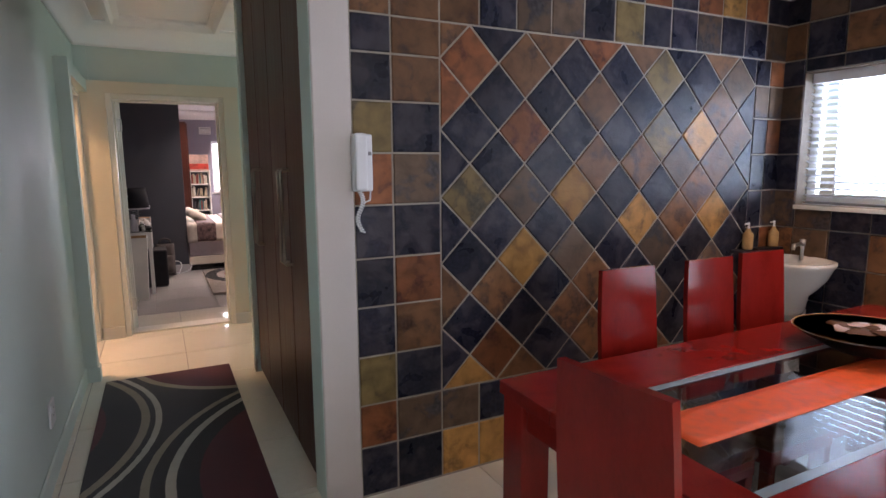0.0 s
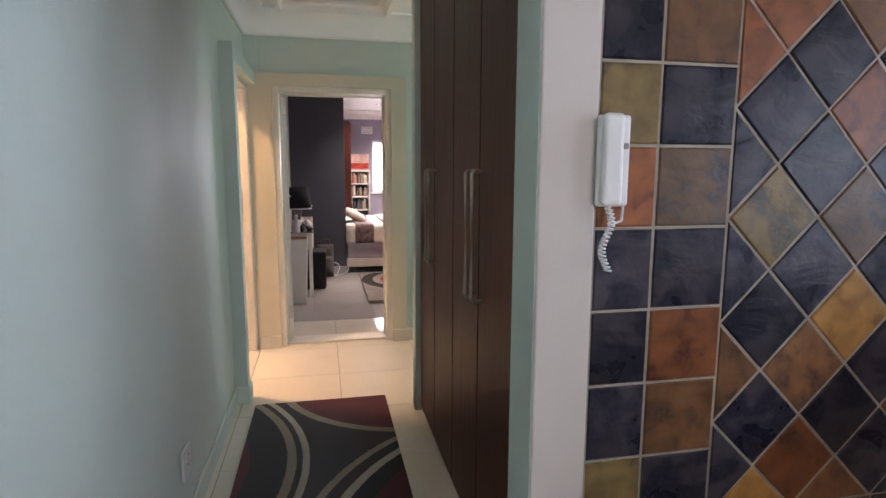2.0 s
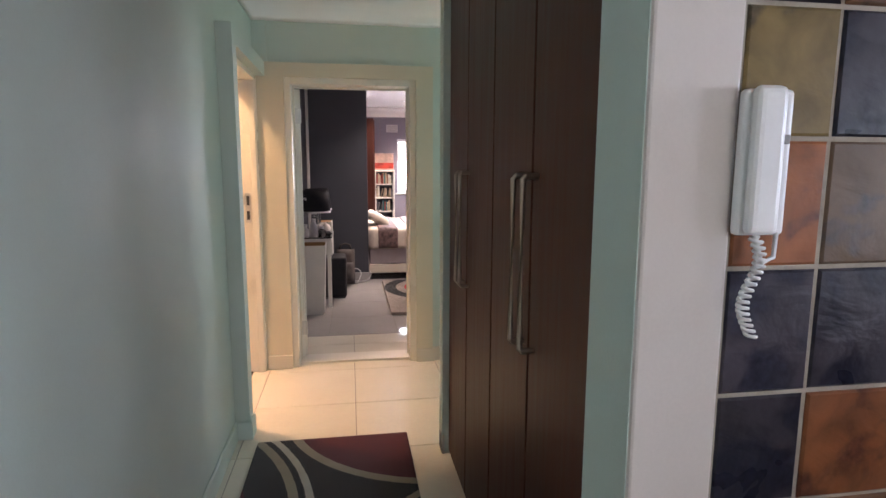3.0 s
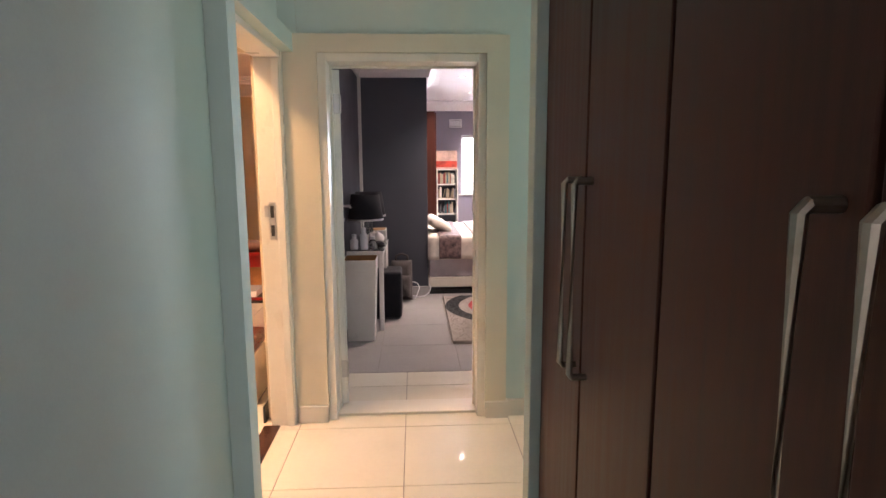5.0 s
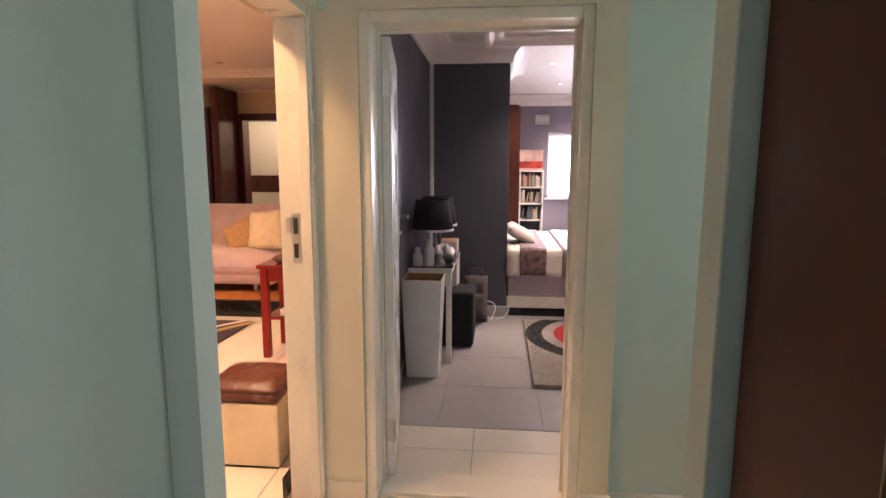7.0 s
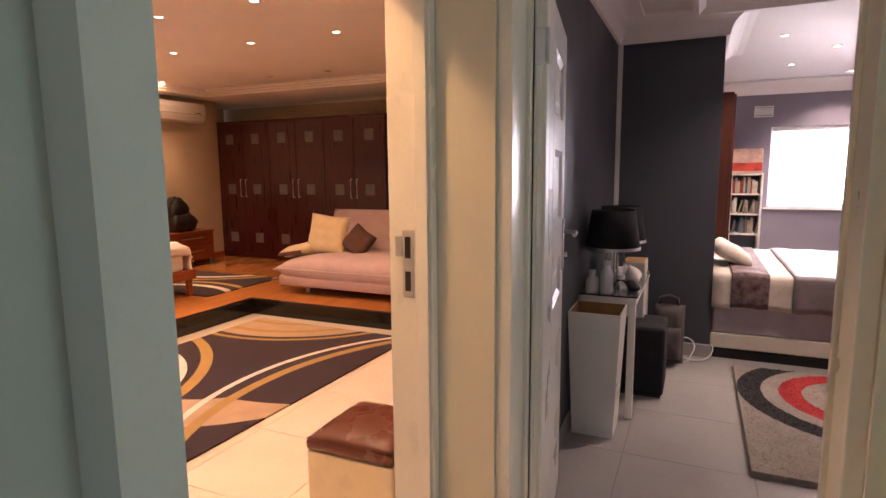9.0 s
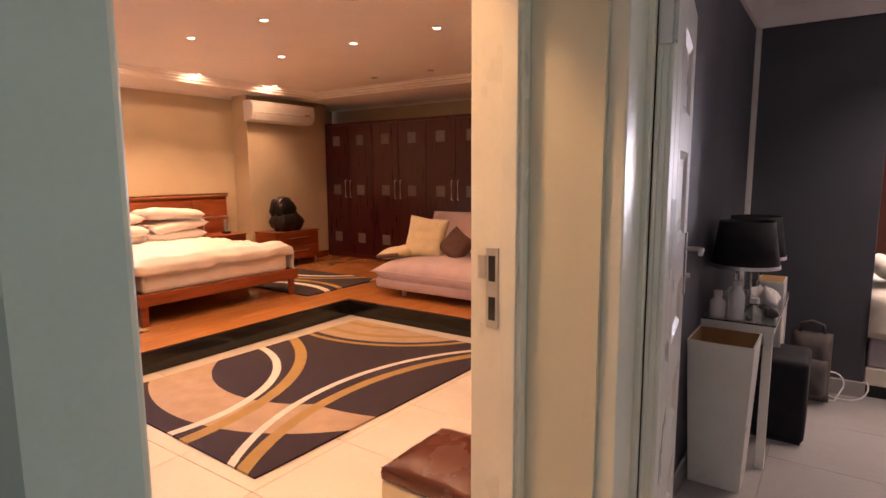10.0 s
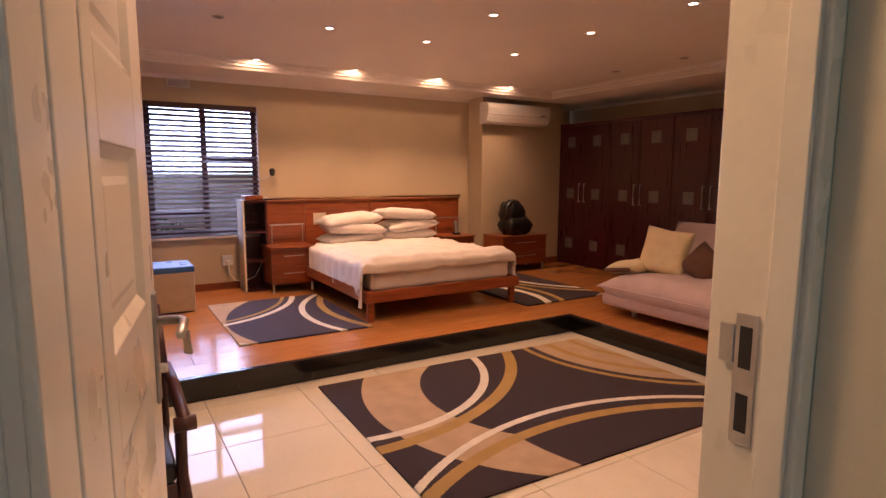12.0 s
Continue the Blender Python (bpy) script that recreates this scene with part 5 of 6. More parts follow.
sk = thing("wall_socket", (-6.94, 5.735, 0.50), "white plastic wall socket with a plugged-in cable", "socket", "wall sockets")
part("plate", boxed(0.0005, 0.014, -0.06, 0.06, -0.06, 0.06, 0.004), WHITE_PLASTIC, sk)
part("plug", boxed(0.014, 0.05, -0.02, 0.03, -0.045, 0.0, 0.006), WHITE_PLASTIC, sk)
cable = tagged(part("power_cable", tube([(-6.90, 5.74, 0.46), (-6.88, 5.74, 0.35), (-6.87, 5.80, 0.27), (-6.86, 5.90, 0.25), (-6.85, 6.02, 0.30), (-6.84, 6.10, 0.45), (-6.80, 6.14, 0.60)], 0.006, 8), WHITE_PLASTIC, None, "", True), "white power cable hanging from the socket", "cable")
vent = thing("wall_vent", (-6.94, 5.32, 2.47), "small white louvred wall vent", "vent", "wall vents")
part("frame", joined(boxed(0.0005, 0.012, -0.11, 0.11, -0.06, -0.048), boxed(0.0005, 0.012, -0.11, 0.11, 0.048, 0.06), boxed(0.0005, 0.012, -0.11, -0.098, -0.048, 0.048), boxed(0.0005, 0.012, 0.098, 0.11, -0.048, 0.048)), WHITE_PLASTIC, vent)
part("backing", boxed(0.0003, 0.002, -0.097, 0.097, -0.047, 0.047), GREY_PLASTIC, vent)
for k in range(5):
    part("louvre", moved(boxed(-0.001, 0.001, -0.097, 0.097, -0.008, 0.008), pose(0.008, 0, -0.036 + k * 0.018, 0, 30, 0)), WHITE_PLASTIC, vent)

ac = thing("air_conditioner", (-6.609, 9.57, 2.32), "white split air conditioner mounted high on the wall", "air conditioner")
bm = bmesh.new()
prof = [(0.0, -0.14), (0.0, 0.14), (0.15, 0.14), (0.195, 0.12), (0.21, 0.06), (0.205, -0.04), (0.17, -0.11), (0.10, -0.14)]
ends = [[bm.verts.new((x, y, z)) for x, z in prof] for y in (-0.55, 0.55)]
for k in range(len(prof)):
    bm.faces.new((ends[0][k], ends[0][(k + 1) % 8], ends[1][(k + 1) % 8], ends[1][k]))
bm.faces.new(ends[0][::-1])
bm.faces.new(ends[1])
bmesh.ops.recalc_face_normals(bm, faces=bm.faces)
bmesh.ops.bevel(bm, geom=list(bm.edges), offset=0.006, segments=2, affect="EDGES")
part("casing", bm, WHITE_PLASTIC, ac)
part("air_flap", moved(boxed(-0.004, 0.004, -0.50, 0.50, -0.035, 0.035, 0.003), pose(0.182, 0, -0.085, 0, 28, 0)), WHITE_PLASTIC, ac)
part("seam", boxed(0.2065, 0.209, -0.54, 0.54, -0.030, -0.026), GREY_PLASTIC, ac)
part("display", boxed(0.206, 0.2085, 0.36, 0.46, -0.015, 0.0), GREY_PLASTIC, ac)

ward = thing("wardrobe", (-6.605, 10.50, STEP), "dark mahogany wardrobe wall with frosted square inlays", "wardrobe")
WW = 2.975
part("carcass", boxed(0.002, WW, 0.022, 0.59, 0, 2.07), MAHOGANY, ward)
part("top_rail", boxed(0.002, WW, 0.0, 0.0215, 2.03, 2.07, 0.003), MAHOGANY, ward)
n = 6
for k in range(n):
    x0 = 0.006 + k * (WW - 0.012) / n
    x1 = x0 + (WW - 0.012) / n
    leaf = part("door", boxed(x0 + 0.002, x1 - 0.002, 0.0, 0.0215, 0.06, 2.027, 0.003), MAHOGANY, ward)
    cx = (x0 + x1) / 2 + (0.0 if k % 2 else -0.0)
    for z in (0.32, 1.055, 1.80):
        part("inlay", boxed(cx - 0.075, cx + 0.075, -0.003, -0.0002, z - 0.075, z + 0.075, 0.002, 1), FROST, leaf, "frosted silver square inlay")
    hx = x1 - 0.05 if k % 2 == 0 else x0 + 0.05
    part("handle", tube([(hx, 0, 0.94), (hx, -0.03, 0.94), (hx, -0.03, 1.20), (hx, 0, 1.20)], 0.009, 8), CHROME, leaf, "vertical steel bar handle")
part("plinth", boxed(0.002, WW, 0.01, 0.0215, 0, 0.058), MAHOGANY, ward)

# sofa
sofa = thing("sofa_bed", (-2.98, 9.15, STEP), "rose beige microfibre sofa bed on chrome feet", "sofa")
SW = 0.97


def puffed(w, d, h, m, seed):
    return moved(pillow(w, d, h, 18, 0.0, 0.02, seed), m)


part("seat_cushion", puffed(2 * SW, 1.02, 0.31, pose(0, -0.08, 0.265), 2), SOFA_CLOTH, sofa, "", True)
part("seat_base", boxed(-SW + 0.03, SW - 0.03, -0.555, 0.40, 0.085, 0.21, 0.045, 3), SOFA_CLOTH, sofa)
part("backrest", puffed(2 * SW - 0.1, 0.62, 0.22, pose(0, 0.42, 0.56, 68, 0, 0), 5), SOFA_CLOTH, sofa, "", True)
part("arm_pad", puffed(0.34, 0.72, 0.13, pose(-SW + 0.10, -0.04, 0.43, 0, -8, 0), 6), PILLOW_CLOTH, sofa, "", True)
part("arm_edge", tube([(-SW - 0.06, -0.38, 0.395), (-SW - 0.02, -0.405, 0.40), (-SW + 0.24, -0.405, 0.44)], 0.022, 8), BROWN_CLOTH, sofa, "brown arm piping", True)
part("seam", tube([(-SW + 0.06, -0.585, 0.28), (SW - 0.06, -0.585, 0.28)], 0.006, 6), SOFA_CLOTH, sofa)
for x in (-SW + 0.30, SW - 0.30):
    for y in (-0.38, 0.30):
        part("foot", rod(bmesh.new(), (x, y, 0), (x, y, 0.09), 0.022, 0.028), CHROME, sofa, "chrome foot")


def throw_cushion(at, rot, size, material, label, seed):
    c = tagged(part("throw_cushion", pillow(size, size, 0.16, 16, 0.08, 0.018, seed), material, None, "", True), label, "cushion", "cushions on the sofa")
    c.matrix_world = pose(*at, *rot)


throw_cushion((-3.58, 9.08, STEP + 0.60), (72, 6, 14), 0.46, PILLOW_CLOTH, "ivory square cushion leaning on the sofa", 11)
throw_cushion((-3.22, 9.14, STEP + 0.53), (62, 30, -10), 0.32, BROWN_CLOTH, "brown square cushion leaning on the sofa", 12)
throw_cushion((-2.62, 9.12, STEP + 0.52), (64, -26, 8), 0.36, GOLD_CLOTH, "gold and brown cushion leaning on the sofa", 13)
throw_cushion((-2.30, 9.08, STEP + 0.60), (72, -8, -14), 0.46, PILLOW_CLOTH, "ivory square cushion leaning on the sofa", 14)

ott = thing("ottoman", (-1.02, 5.80, 0), "cream box ottoman with a brown leather top", "ottoman")
part("box", boxed(-0.20, 0.20, -0.20, 0.20, 0.012, 0.335, 0.008), CREAM_LEATHER, ott)
part("cushion_top", joined(boxed(-0.205, 0.205, -0.205, 0.205, 0.336, 0.385, 0.018, 3), moved(pillow(0.40, 0.40, 0.07, 14, 0, 0.006, 8), pose(0, 0, 0.385))), BROWN_LEATHER, ott, "brown leather top", True)
part("base", boxed(-0.19, 0.19, -0.19, 0.19, 0, 0.011), BLACK_PLASTIC, ott)

st = thing("side_table", (-1.33, 7.36, 0), "red wooden side table with a lower shelf", "table")
for x in (-0.23, 0.17):
    for y in (-0.2, 0.16):
        part("leg", boxed(x, x + 0.055, y, y + 0.055, 0, 0.70, 0.004), RED_LACQUER, st)
part("top", boxed(-0.25, 0.25, -0.22, 0.24, 0.70, 0.73, 0.006), RED_LACQUER, st)
part("apron", boxed(-0.17, 0.17, -0.19, -0.165, 0.60, 0.699, 0.003), RED_LACQUER, st)
part("shelf_board", boxed(-0.21, 0.21, -0.18, 0.20, 0.30, 0.325, 0.004), RED_LACQUER, st)
book = tagged(part("paper_stack", boxed(-0.10, 0.10, -0.14, 0.14, 0, 0.05, 0.003), WHITE_PLASTIC), "stack of white papers on the side table shelf", "papers")
book.location = (-1.33, 7.34, 0.3265)
folded = tagged(part("folded_cloth", moved(pillow(0.32, 0.30, 0.07, 10, 0, 0.02, 3), pose(0, 0, 0.03)), BROWN_CLOTH, None, "", True), "brown folded cloth on the side table", "cloth")
folded.location = (-1.33, 7.36, 0.735)

# storage stool, dresser and chair behind the door
stool = thing("storage_stool", (-6.16, 5.04, STEP), "cream storage stool with a blue padded lid", "stool")
part("box", boxed(-0.22, 0.22, -0.21, 0.21, 0.012, 0.39, 0.008), CREAM_LEATHER, stool)
BLUE = surface("blue_vinyl", (0.06, 0.20, 0.55), 0.3, vary=0.1, scale=12, fine=120)
part("lid", boxed(-0.225, 0.225, -0.215, 0.215, 0.391, 0.45, 0.015, 3), BLUE, stool, "blue padded lid")
part("base", boxed(-0.20, 0.20, -0.19, 0.19, 0, 0.011), BLACK_PLASTIC, stool)
dr = thing("dresser", (-5.0, 4.32, STEP), "cherry wood dresser with a white top", "dresser")
part("body", boxed(-0.5, 0.5, -0.24, 0.24, 0.08, 0.70, 0.004), CHERRY, dr)
part("top", boxed(-0.52, 0.52, -0.26, 0.26, 0.701, 0.73, 0.005), WHITE_GLOSS, dr, "white top")
for k in range(3):
    d = part("drawer", boxed(0.501, 0.515, -0.22, 0.22, 0.10 + k * 0.2, 0.29 + k * 0.2, 0.003), CHERRY, dr)
    part("handle", tube([(0.515, -0.08, 0.2 + k * 0.2), (0.54, -0.08, 0.2 + k * 0.2), (0.54, 0.08, 0.2 + k * 0.2), (0.515, 0.08, 0.2 + k * 0.2)], 0.005, 8), CHROME, d)
for x in (-0.46, 0.42):
    for y in (-0.2, 0.16):
        part("leg", boxed(x, x + 0.04, y, y + 0.04, 0, 0.08), CHERRY, dr)
dc = thing("wooden_armchair", (-2.42, 4.47, 0), "dark carved wooden armchair standing behind the open door", "armchair")
part("seat", boxed(-0.22, 0.20, -0.22, 0.22, 0.40, 0.47, 0.025, 3), BLACK_LEATHER, dc, "padded dark seat")
for y in (-0.235, 0.235):
    s = 1 if y > 0 else -1
    part("front_leg", tube([(0.20, y + s * 0.020, 0), (0.185, y + s * 0.004, 0.08), (0.20, y + s * 0.016, 0.26), (0.185, y, 0.42), (0.165, y + s * 0.004, 0.56), (0.17, y + s * 0.012, 0.62)], 0.021, 10), SLAT_WOOD, dc, "", True)
    part("back_post", tube([(-0.27, y * 0.9, 0), (-0.235, y * 0.9, 0.25), (-0.22, y * 0.92, 0.45), (-0.245, y * 0.95, 0.72), (-0.29, y * 0.9, 0.95)], 0.020, 10), SLAT_WOOD, dc, "", True)
    part("arm", joined(tube([(-0.235, y, 0.70), (-0.10, y + s * 0.015, 0.665), (0.08, y + s * 0.015, 0.645), (0.20, y + s * 0.014, 0.64), (0.235, y + s * 0.014, 0.625)], 0.022, 10), rod(bmesh.new(), (0.225, y - 0.022, 0.625), (0.225, y + 0.05 * s + 0.0, 0.625), 0.026)), SLAT_WOOD, dc, "scrolled wooden arm", True)
part("backrest", boxed(-0.268, -0.235, -0.19, 0.19, 0.52, 0.88, 0.014, 3), BLACK_LEATHER, dc, "padded dark back")
part("top_rail", tube([(-0.285, -0.215, 0.94), (-0.29, -0.1, 0.975), (-0.29, 0, 0.985), (-0.29, 0.1, 0.975), (-0.285, 0.215, 0.94)], 0.021, 10), SLAT_WOOD, dc, "", True)
part("apron", boxed(0.175, 0.198, -0.215, 0.215, 0.33, 0.40, 0.004), SLAT_WOOD, dc)
for y in (-0.225, 0.212):
    part("side_rail", boxed(-0.225, 0.18, y, y + 0.014, 0.33, 0.40, 0.004), SLAT_WOOD, dc)


# ---- dark bedroom ----
desk = thing("console_desk", (-0.265, 7.65, 0), "white console desk with a glass top against the charcoal wall", "desk")
part("top", boxed(-0.165, 0.165, -0.48, 0.48, 0.69, 0.73, 0.004), WHITE_GLOSS, desk)
part("glass_top", boxed(-0.168, 0.170, -0.485, 0.485, 0.731, 0.738), GLASS, desk, "clear glass sheet")
for x in (-0.16, 0.12):
    for y in (-0.47, 0.43):
        part("leg", boxed(x, x + 0.04, y, y + 0.04, 0, 0.69, 0.003), WHITE_GLOSS, desk)
part("shelf_box", boxed(-0.15, 0.155, 0.16, 0.43, 0.30, 0.689, 0.004), WHITE_GLOSS, desk)


def table_lamp(at, label):
    t = thing("table_lamp", at, label, "lamp", "black shaded table lamps")
    part("base", boxed(-0.06, 0.06, -0.06, 0.06, 0, 0.02, 0.004), CHROME, t)
    part("stem", boxed(-0.035, 0.035, -0.035, 0.035, 0.021, 0.26, 0.004), GLASS, t, "clear glass block stem")
    part("shade", lathe([(0.160, 0.255), (0.126, 0.485), (0.122, 0.485), (0.156, 0.255)], 40), BLACK_CLOTH, t, "black fabric shade", True)
    part("shade_trim", lathe([(0.162, 0.253), (0.1598, 0.270), (0.1560, 0.270), (0.158, 0.253)], 40), CHROME, t, "silver trim band")
    return t


table_lamp((-0.262, 7.32, 0.738), "table lamp with a black shade and silver trim")
table_lamp((-0.262, 7.70, 0.738), "second table lamp with a black shade behind the first")
for at, h, lab, mat in (((-0.275, 7.215, 0.738), 0.17, "white plastic bottle on the desk", WHITE_PLASTIC), ((-0.195, 7.22, 0.738), 0.09, "clear tumbler on the desk", GLASS), ((-0.36, 7.22, 0.738), 0.11, "small white jar on the desk", CERAMIC)):
    b = thing("bottle", at, lab, "bottle", "things on the desk")
    part("body", lathe([(0.034, 0), (0.037, 0.01), (0.037, h * 0.75), (0.02, h * 0.9), (0.02, h)], 18), mat, b, "", True)
    part("cap", rod(bmesh.new(), (0, 0, h), (0, 0, h + 0.025), 0.021), WHITE_PLASTIC, b)
tissue = tagged(part("crumpled_cloth", moved(pillow(0.16, 0.2, 0.10, 10, 0.1, 0.06, 6), pose(0, 0, 0.05)), LINEN, None, "", True), "crumpled white cloth on the desk", "cloth")
tissue.location = (-0.19, 7.53, 0.737)
pouch = tagged(part("spectacle_case", moved(pillow(0.07, 0.17, 0.05, 10, 0.0, 0.006, 4), pose(0, 0, 0.025)), BLACK_LEATHER, None, "", True), "small black leather case lying on the desk", "case")
pouch.matrix_world = pose(-0.145, 7.37, 0.738, 0, 0, 15)
tr = thing("desk_tray", (-0.18, 7.93, 0.74), "white tray with a tan lining on the desk", "tray")
part("box", boxed(-0.07, 0.07, -0.12, 0.12, 0, 0.10, 0.004), WHITE_GLOSS, tr)
part("lining", boxed(-0.062, 0.062, -0.112, 0.112, 0.1003, 0.102), BOX_INSIDE, tr)


def tapered_bin(at):
    b = thing("waste_bin", at, "tall white tapered waste bin with a tan inside", "bin")
    outer = [(-0.11, -0.11, 0), (0.11, -0.11, 0), (0.11, 0.11, 0), (-0.11, 0.11, 0)]
    top = [(-0.138, -0.145, 0.70), (0.138, -0.145, 0.70), (0.138, 0.145, 0.70), (-0.138, 0.145, 0.70)]

    def shell(a, b2, flip):
        bm = bmesh.new()
        va, vb = [bm.verts.new(p) for p in a], [bm.verts.new(p) for p in b2]
        for k in range(4):
            f = (va[k], va[(k + 1) % 4], vb[(k + 1) % 4], vb[k])
            bm.faces.new(f[::-1] if flip else f)
        bm.faces.new(va if flip else va[::-1])
        return bm, vb
    bm, vb = shell(outer, top, False)
    rim = [bm.verts.new((x * 0.95, y * 0.95, z)) for x, y, z in top]
    for k in range(4):
        bm.faces.new((vb[k], vb[(k + 1) % 4], rim[(k + 1) % 4], rim[k]))
    part("body", bm, WHITE_GLOSS, b)
    bm, _ = shell([(x * 0.9, y * 0.9, 0.05) for x, y, z in outer], [(x * 0.949, y * 0.949, z - 0.001) for x, y, z in top], True)
    part("lining", bm, BOX_INSIDE, b)


tapered_bin((-0.285, 6.99, 0.001))
case = thing("black_stool", (-0.05, 7.75, 0), "black upholstered cube stool beside the desk", "stool")
part("body", boxed(-0.19, 0.095, -0.19, 0.19, 0.012, 0.46, 0.025, 3), BLACK_CLOTH, case)
part("base", boxed(-0.17, 0.08, -0.17, 0.17, 0, 0.011), BLACK_PLASTIC, case)
PACK = surface("grey_brown_canvas", (0.085, 0.072, 0.066), 0.75, vary=0.2, scale=12, fine=200, bump=0.3)
bp = thing("backpack", (0.03, 8.36, 0), "grey backpack standing against the charcoal wall", "backpack")
part("body", moved(pillow(0.23, 0.44, 0.17, 14, 0.0, 0.02, 2), pose(0, 0, 0.225, 82, 0, 0)), PACK, bp, "", True)
part("pocket", moved(pillow(0.20, 0.24, 0.12, 10, 0.0, 0.02, 5), pose(0, -0.09, 0.17, 82, 0, 0)), PACK, bp, "", True)
part("grab_handle", tube([(-0.07, 0.03, 0.42), (-0.06, 0.03, 0.49), (0.0, 0.03, 0.51), (0.06, 0.03, 0.49), (0.07, 0.03, 0.42)], 0.012, 8), PACK, bp, "", True)
loop = [(0.10 + 0.12 * math.cos(a) + 0.02 * a, 8.42 + 0.03 * math.sin(2 * a), 0.10 + 0.085 * math.sin(a)) for a in [k * 0.3 for k in range(24)]]
tagged(part("white_cable", tube([(0.02, 8.40, 0.01), (0.12, 8.36, 0.008), (0.18, 8.38, 0.012)] + loop, 0.005, 6), WHITE_PLASTIC, None, "", True), "looped white cable by the backpack", "cable")

sb = thing("single_bed", (1.315, 9.45, 0), "bed on a dark plinth with a cream and grey base", "bed")
part("plinth", boxed(-0.98, 1.0, -0.84, 0.8, 0, 0.085, 0.003), BLACK_STONE, sb)
part("platform", boxed(-0.985, 1.0, -0.86, 0.8, 0.086, 0.20, 0.006), CREAM_WOOD, sb, "cream platform edge")
part("base", boxed(-0.975, 0.98, -0.845, 0.78, 0.201, 0.44, 0.015), MATTRESS, sb)
part("mattress", boxed(-0.975, 0.98, -0.84, 0.78, 0.441, 0.66, 0.05, 3), LINEN, sb)


def spread(name, x0, x1, hang, material, label, lift):
    bm = bmesh.new()
    rows = []
    for i in range(25):
        x = x0 + (x1 - x0) * i / 24
        row = []
        for j in range(41):
            v = -0.86 - hang + (1.6 + hang) * j / 40
            fall = max(0.0, -0.86 - v)
            y = max(v, -0.86) - min(fall, 0.03)
            z = 0.67 + lift + 0.012 * noise.noise(Vector((x * 6, v * 6, 2))) - max(0, fall - 0.03)
            y += 0.010 * math.sin(x * 23 + 2) * min(1, fall * 6) - lift
            row.append(bm.verts.new((x, y, z)))
        rows.append(row)
    for a, b in zip(rows, rows[1:]):
        for j in range(40):
            bm.faces.new((a[j], b[j], b[j + 1], a[j + 1]))
    ob = tagged(part(name, bm, material, None, "", True), label, "bedding", "bed covers")
    ob.location = (1.315, 9.45, 0)
    ob.modifiers.new("thick", "SOLIDIFY").thickness = 0.012


FLORAL = surface("brown_damask", (0.16, 0.105, 0.10), 0.8, vary=0.8, scale=22, fine=120, bump=0.3)
STRIPE = surface("ivory_quilt_cloth", (0.66, 0.59, 0.50), 0.85, vary=0.10, scale=16, fine=200, bump=0.3)
GREYSATIN = surface("grey_satin_cloth", (0.20, 0.17, 0.17), 0.5, vary=0.2, scale=10, fine=160, bump=0.3)
spread("bed_cover", -0.99, 0.99, 0.29, STRIPE, "ivory quilt on the bed", 0.0)
spread("bed_runner", -0.86, -0.61, 0.295, FLORAL, "brown damask runner across the bed", 0.014)
spread("grey_throw", -0.46, 0.55, 0.30, GREYSATIN, "grey satin throw across the bed", 0.014)
p = tagged(part("pillow", pillow(0.30, 0.5, 0.13, 12, 0.05, 0.02, 3), STRIPE, None, "", True), "patterned pillow leaning at the head of the bed", "pillow")
p.matrix_world = pose(0.47, 9.15, 0.76, 0, 30, 5)

wd = thing("study_wardrobe", (0.37, 10.12, 0), "tall brown wardrobe beyond the charcoal wall", "wardrobe")
part("carcass", boxed(-0.45, 0.10, 0.02, 1.2, 0, 2.2, 0.004), WENGE, wd)
for k in range(2):
    d = part("door", boxed(0.101, 0.12, 0.03 + k * 0.58, 0.60 + k * 0.58, 0.05, 2.18, 0.003), WENGE, wd)
    part("handle", tube([(0.12, 0.55 + k * 0.1, 1.0), (0.15, 0.55 + k * 0.1, 1.0), (0.15, 0.55 + k * 0.1, 1.25), (0.12, 0.55 + k * 0.1, 1.25)], 0.006, 8), CHROME, d)

bs = thing("bookcase", (0.76, 12.33, 0), "white bookcase filled with books", "bookcase")
for x in (-0.19, 0.165):
    part("side", boxed(x, x + 0.025, -0.16, 0.16, 0, 1.40, 0.003), WHITE_GLOSS, bs)
part("back", boxed(-0.164, 0.164, 0.14, 0.16, 0, 1.40), DARK_WALL, bs)
for z in (0.0, 0.32, 0.60, 0.86, 1.12, 1.375):
    part("shelf_board", boxed(-0.164, 0.164, -0.16, 0.139, z, z + 0.022, 0.002), WHITE_GLOSS, bs)
BOOKS = [surface("book_" + nm, c, 0.6, vary=0.2, scale=20, fine=120) for nm, c in (("teal", (0.05, 0.16, 0.17)), ("red", (0.25, 0.04, 0.03)), ("sand", (0.42, 0.34, 0.24)), ("grey", (0.16, 0.16, 0.18)), ("cream", (0.62, 0.58, 0.5)))]
rb = random.Random(4)
for z in (0.60, 0.86, 1.12):
    x = -0.155
    while x < 0.13:
        w, h = rb.uniform(0.015, 0.035), rb.uniform(0.15, 0.215)
        b = tagged(part("book", boxed(-w / 2, w / 2, -0.11, 0.05, 0, h, 0.002, 1), rb.choice(BOOKS)), "upright book on the white bookcase", "book", "books in the bookcase")
        lean = rb.choice((0, 0, 0, 7, 12)) if z < 1 else 0
        b.matrix_world = pose(0.76 + x + w / 2 + (0.02 if lean else 0), 12.30, z + 0.0225 + 0.5 * w * math.sin(radians(lean)), 0, lean, 0)
        x += w + 0.002 + (0.035 if lean else 0)
pic = thing("canvas_picture", (0.745, 12.36, 1.40), "small abstract canvas in red and cream leaning on the bookcase", "picture")
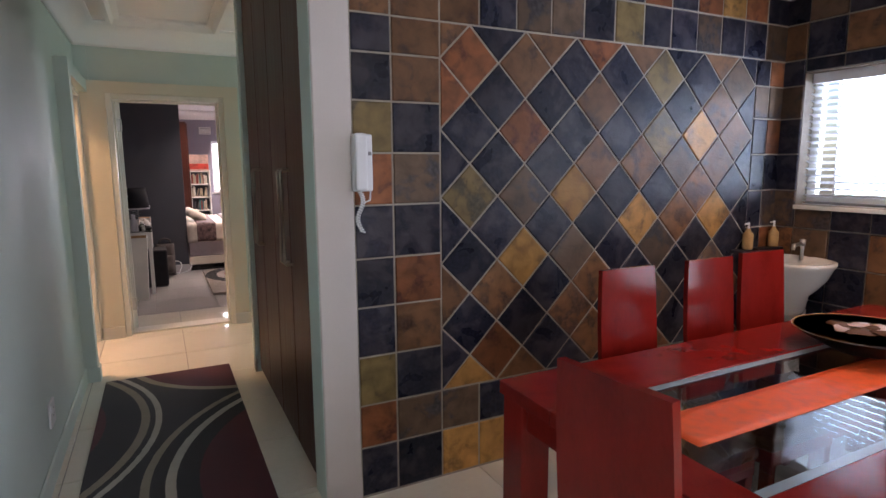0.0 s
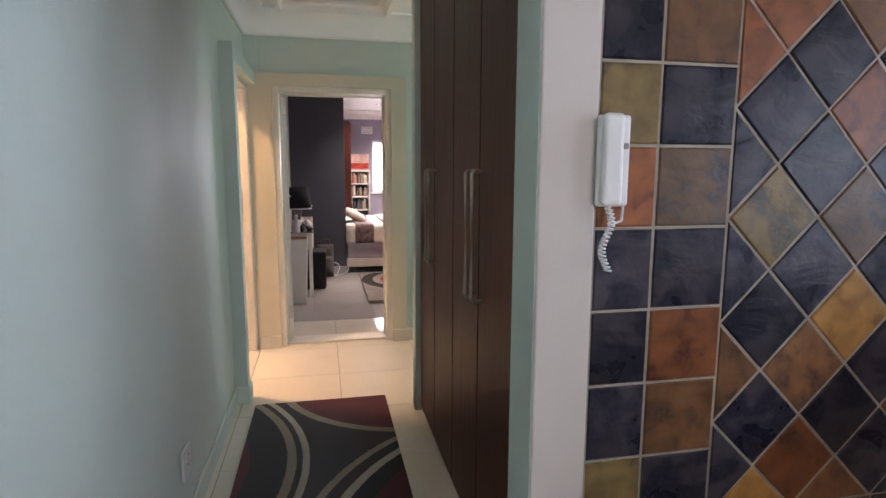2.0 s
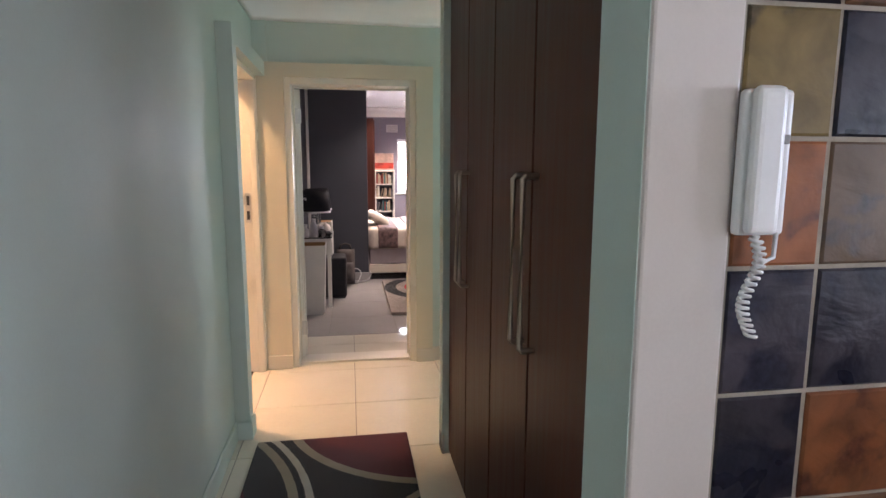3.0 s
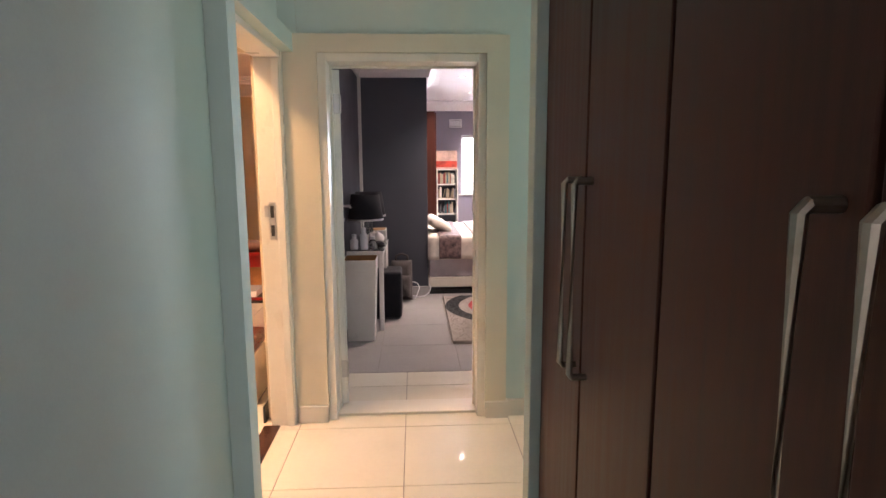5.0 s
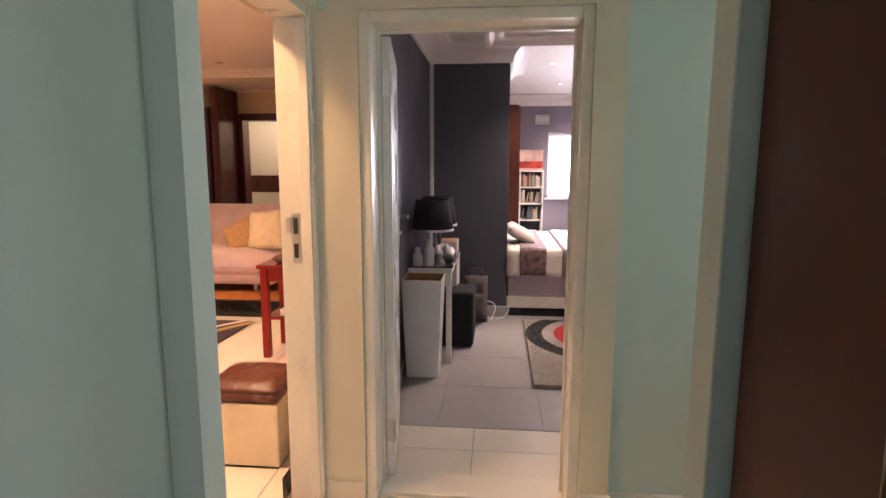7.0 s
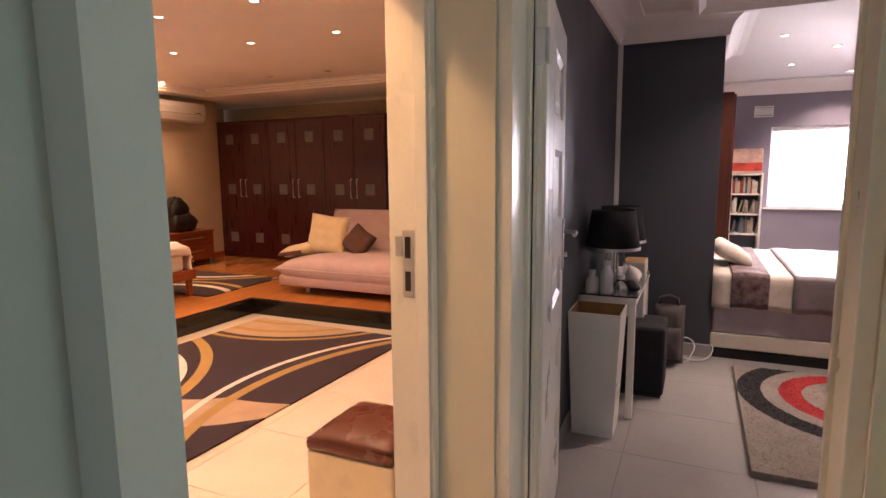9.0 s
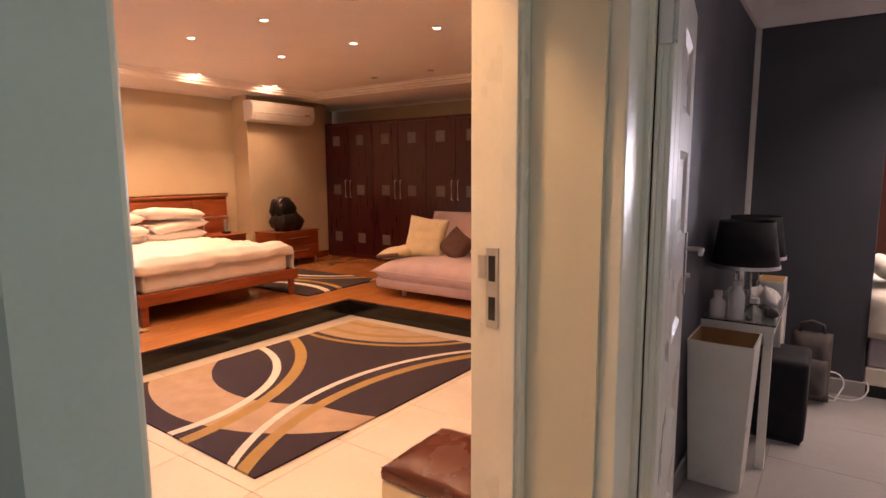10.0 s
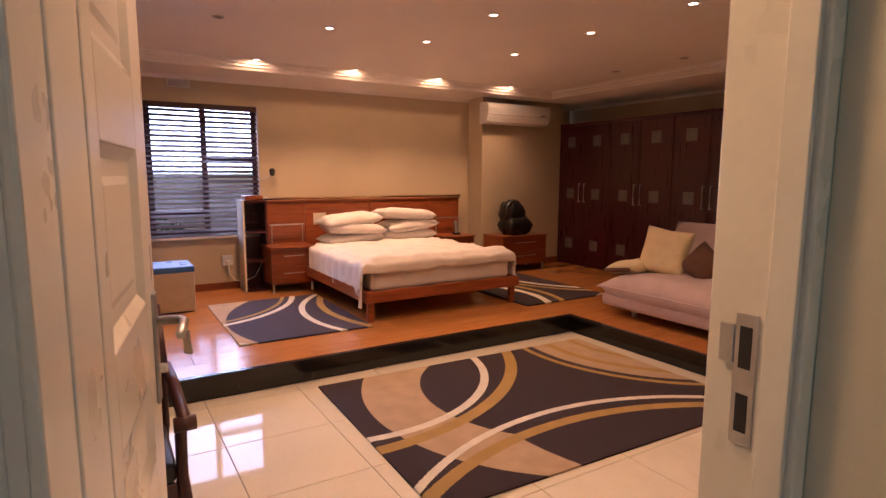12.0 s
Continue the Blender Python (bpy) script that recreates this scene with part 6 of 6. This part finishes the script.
RED_PAINT = surface("red_canvas", (0.50, 0.05, 0.03), 0.6, vary=0.5, scale=9, fine=60)
PINK_PAINT = surface("pale_canvas", (0.62, 0.42, 0.34), 0.6, vary=0.3, scale=9, fine=60)
part("canvas", boxed(-0.20, 0.20, -0.012, 0.012, 0.002, 0.32, 0.003), PINK_PAINT, pic)
part("red_field", boxed(-0.198, 0.198, -0.0135, -0.0125, 0.03, 0.14), RED_PAINT, pic)
v2 = thing("wall_vent", (0.93, 12.5, 2.20), "small white louvred wall vent", "vent", "wall vents")
part("frame", joined(boxed(-0.11, 0.11, -0.02, -0.0005, -0.07, -0.055), boxed(-0.11, 0.11, -0.02, -0.0005, 0.055, 0.07), boxed(-0.11, -0.095, -0.02, -0.0005, -0.055, 0.055), boxed(0.095, 0.11, -0.02, -0.0005, -0.055, 0.055)), WHITE_PLASTIC, v2)
part("backing", boxed(-0.094, 0.094, -0.003, -0.0004, -0.054, 0.054), GREY_PLASTIC, v2)
for k in range(5):
    part("louvre", moved(boxed(-0.094, 0.094, -0.001, 0.001, -0.008, 0.008), pose(0, -0.012, -0.036 + k * 0.018, 30, 0, 0)), WHITE_PLASTIC, v2)

GREYP, BLK, REDP = (0.33, 0.28, 0.24), (0.012, 0.011, 0.012), (0.42, 0.02, 0.02)
shag = rug("shaggy_rug", (1.135, 7.56, 0.001), 1.30, 1.62, rug_material("shaggy_grey_rug", GREYP, [
    (0.065, 0.34, 0.57, 0.71, BLK), (0.065, 0.34, 0.34, 0.47, REDP), (0.30, 0.25, 0, 0.13, BLK)], (0.22, 60)), "grey shaggy rug with black and red curves", 0, 0.03)
pile_rng = random.Random(12)
bm = bmesh.new()
for _ in range(16000):
    x, y = pile_rng.uniform(-0.66, 0.66), pile_rng.uniform(-0.82, 0.82)
    a, lean = pile_rng.uniform(0, 6.28), pile_rng.uniform(0.018, 0.034)
    h, w = pile_rng.uniform(0.006, 0.014), pile_rng.uniform(0.005, 0.010)
    c, d = math.cos(a), math.sin(a)
    z = 0.026 if abs(x) < 0.64 and abs(y) < 0.80 else 0.006
    bm.faces.new([bm.verts.new(p) for p in ((x - d * w, y + c * w, z), (x + d * w, y - c * w, z), (x + c * lean, y + d * lean, z + h))])
part("pile", bm, shag.data.materials[0], shag, "tufted shaggy pile")
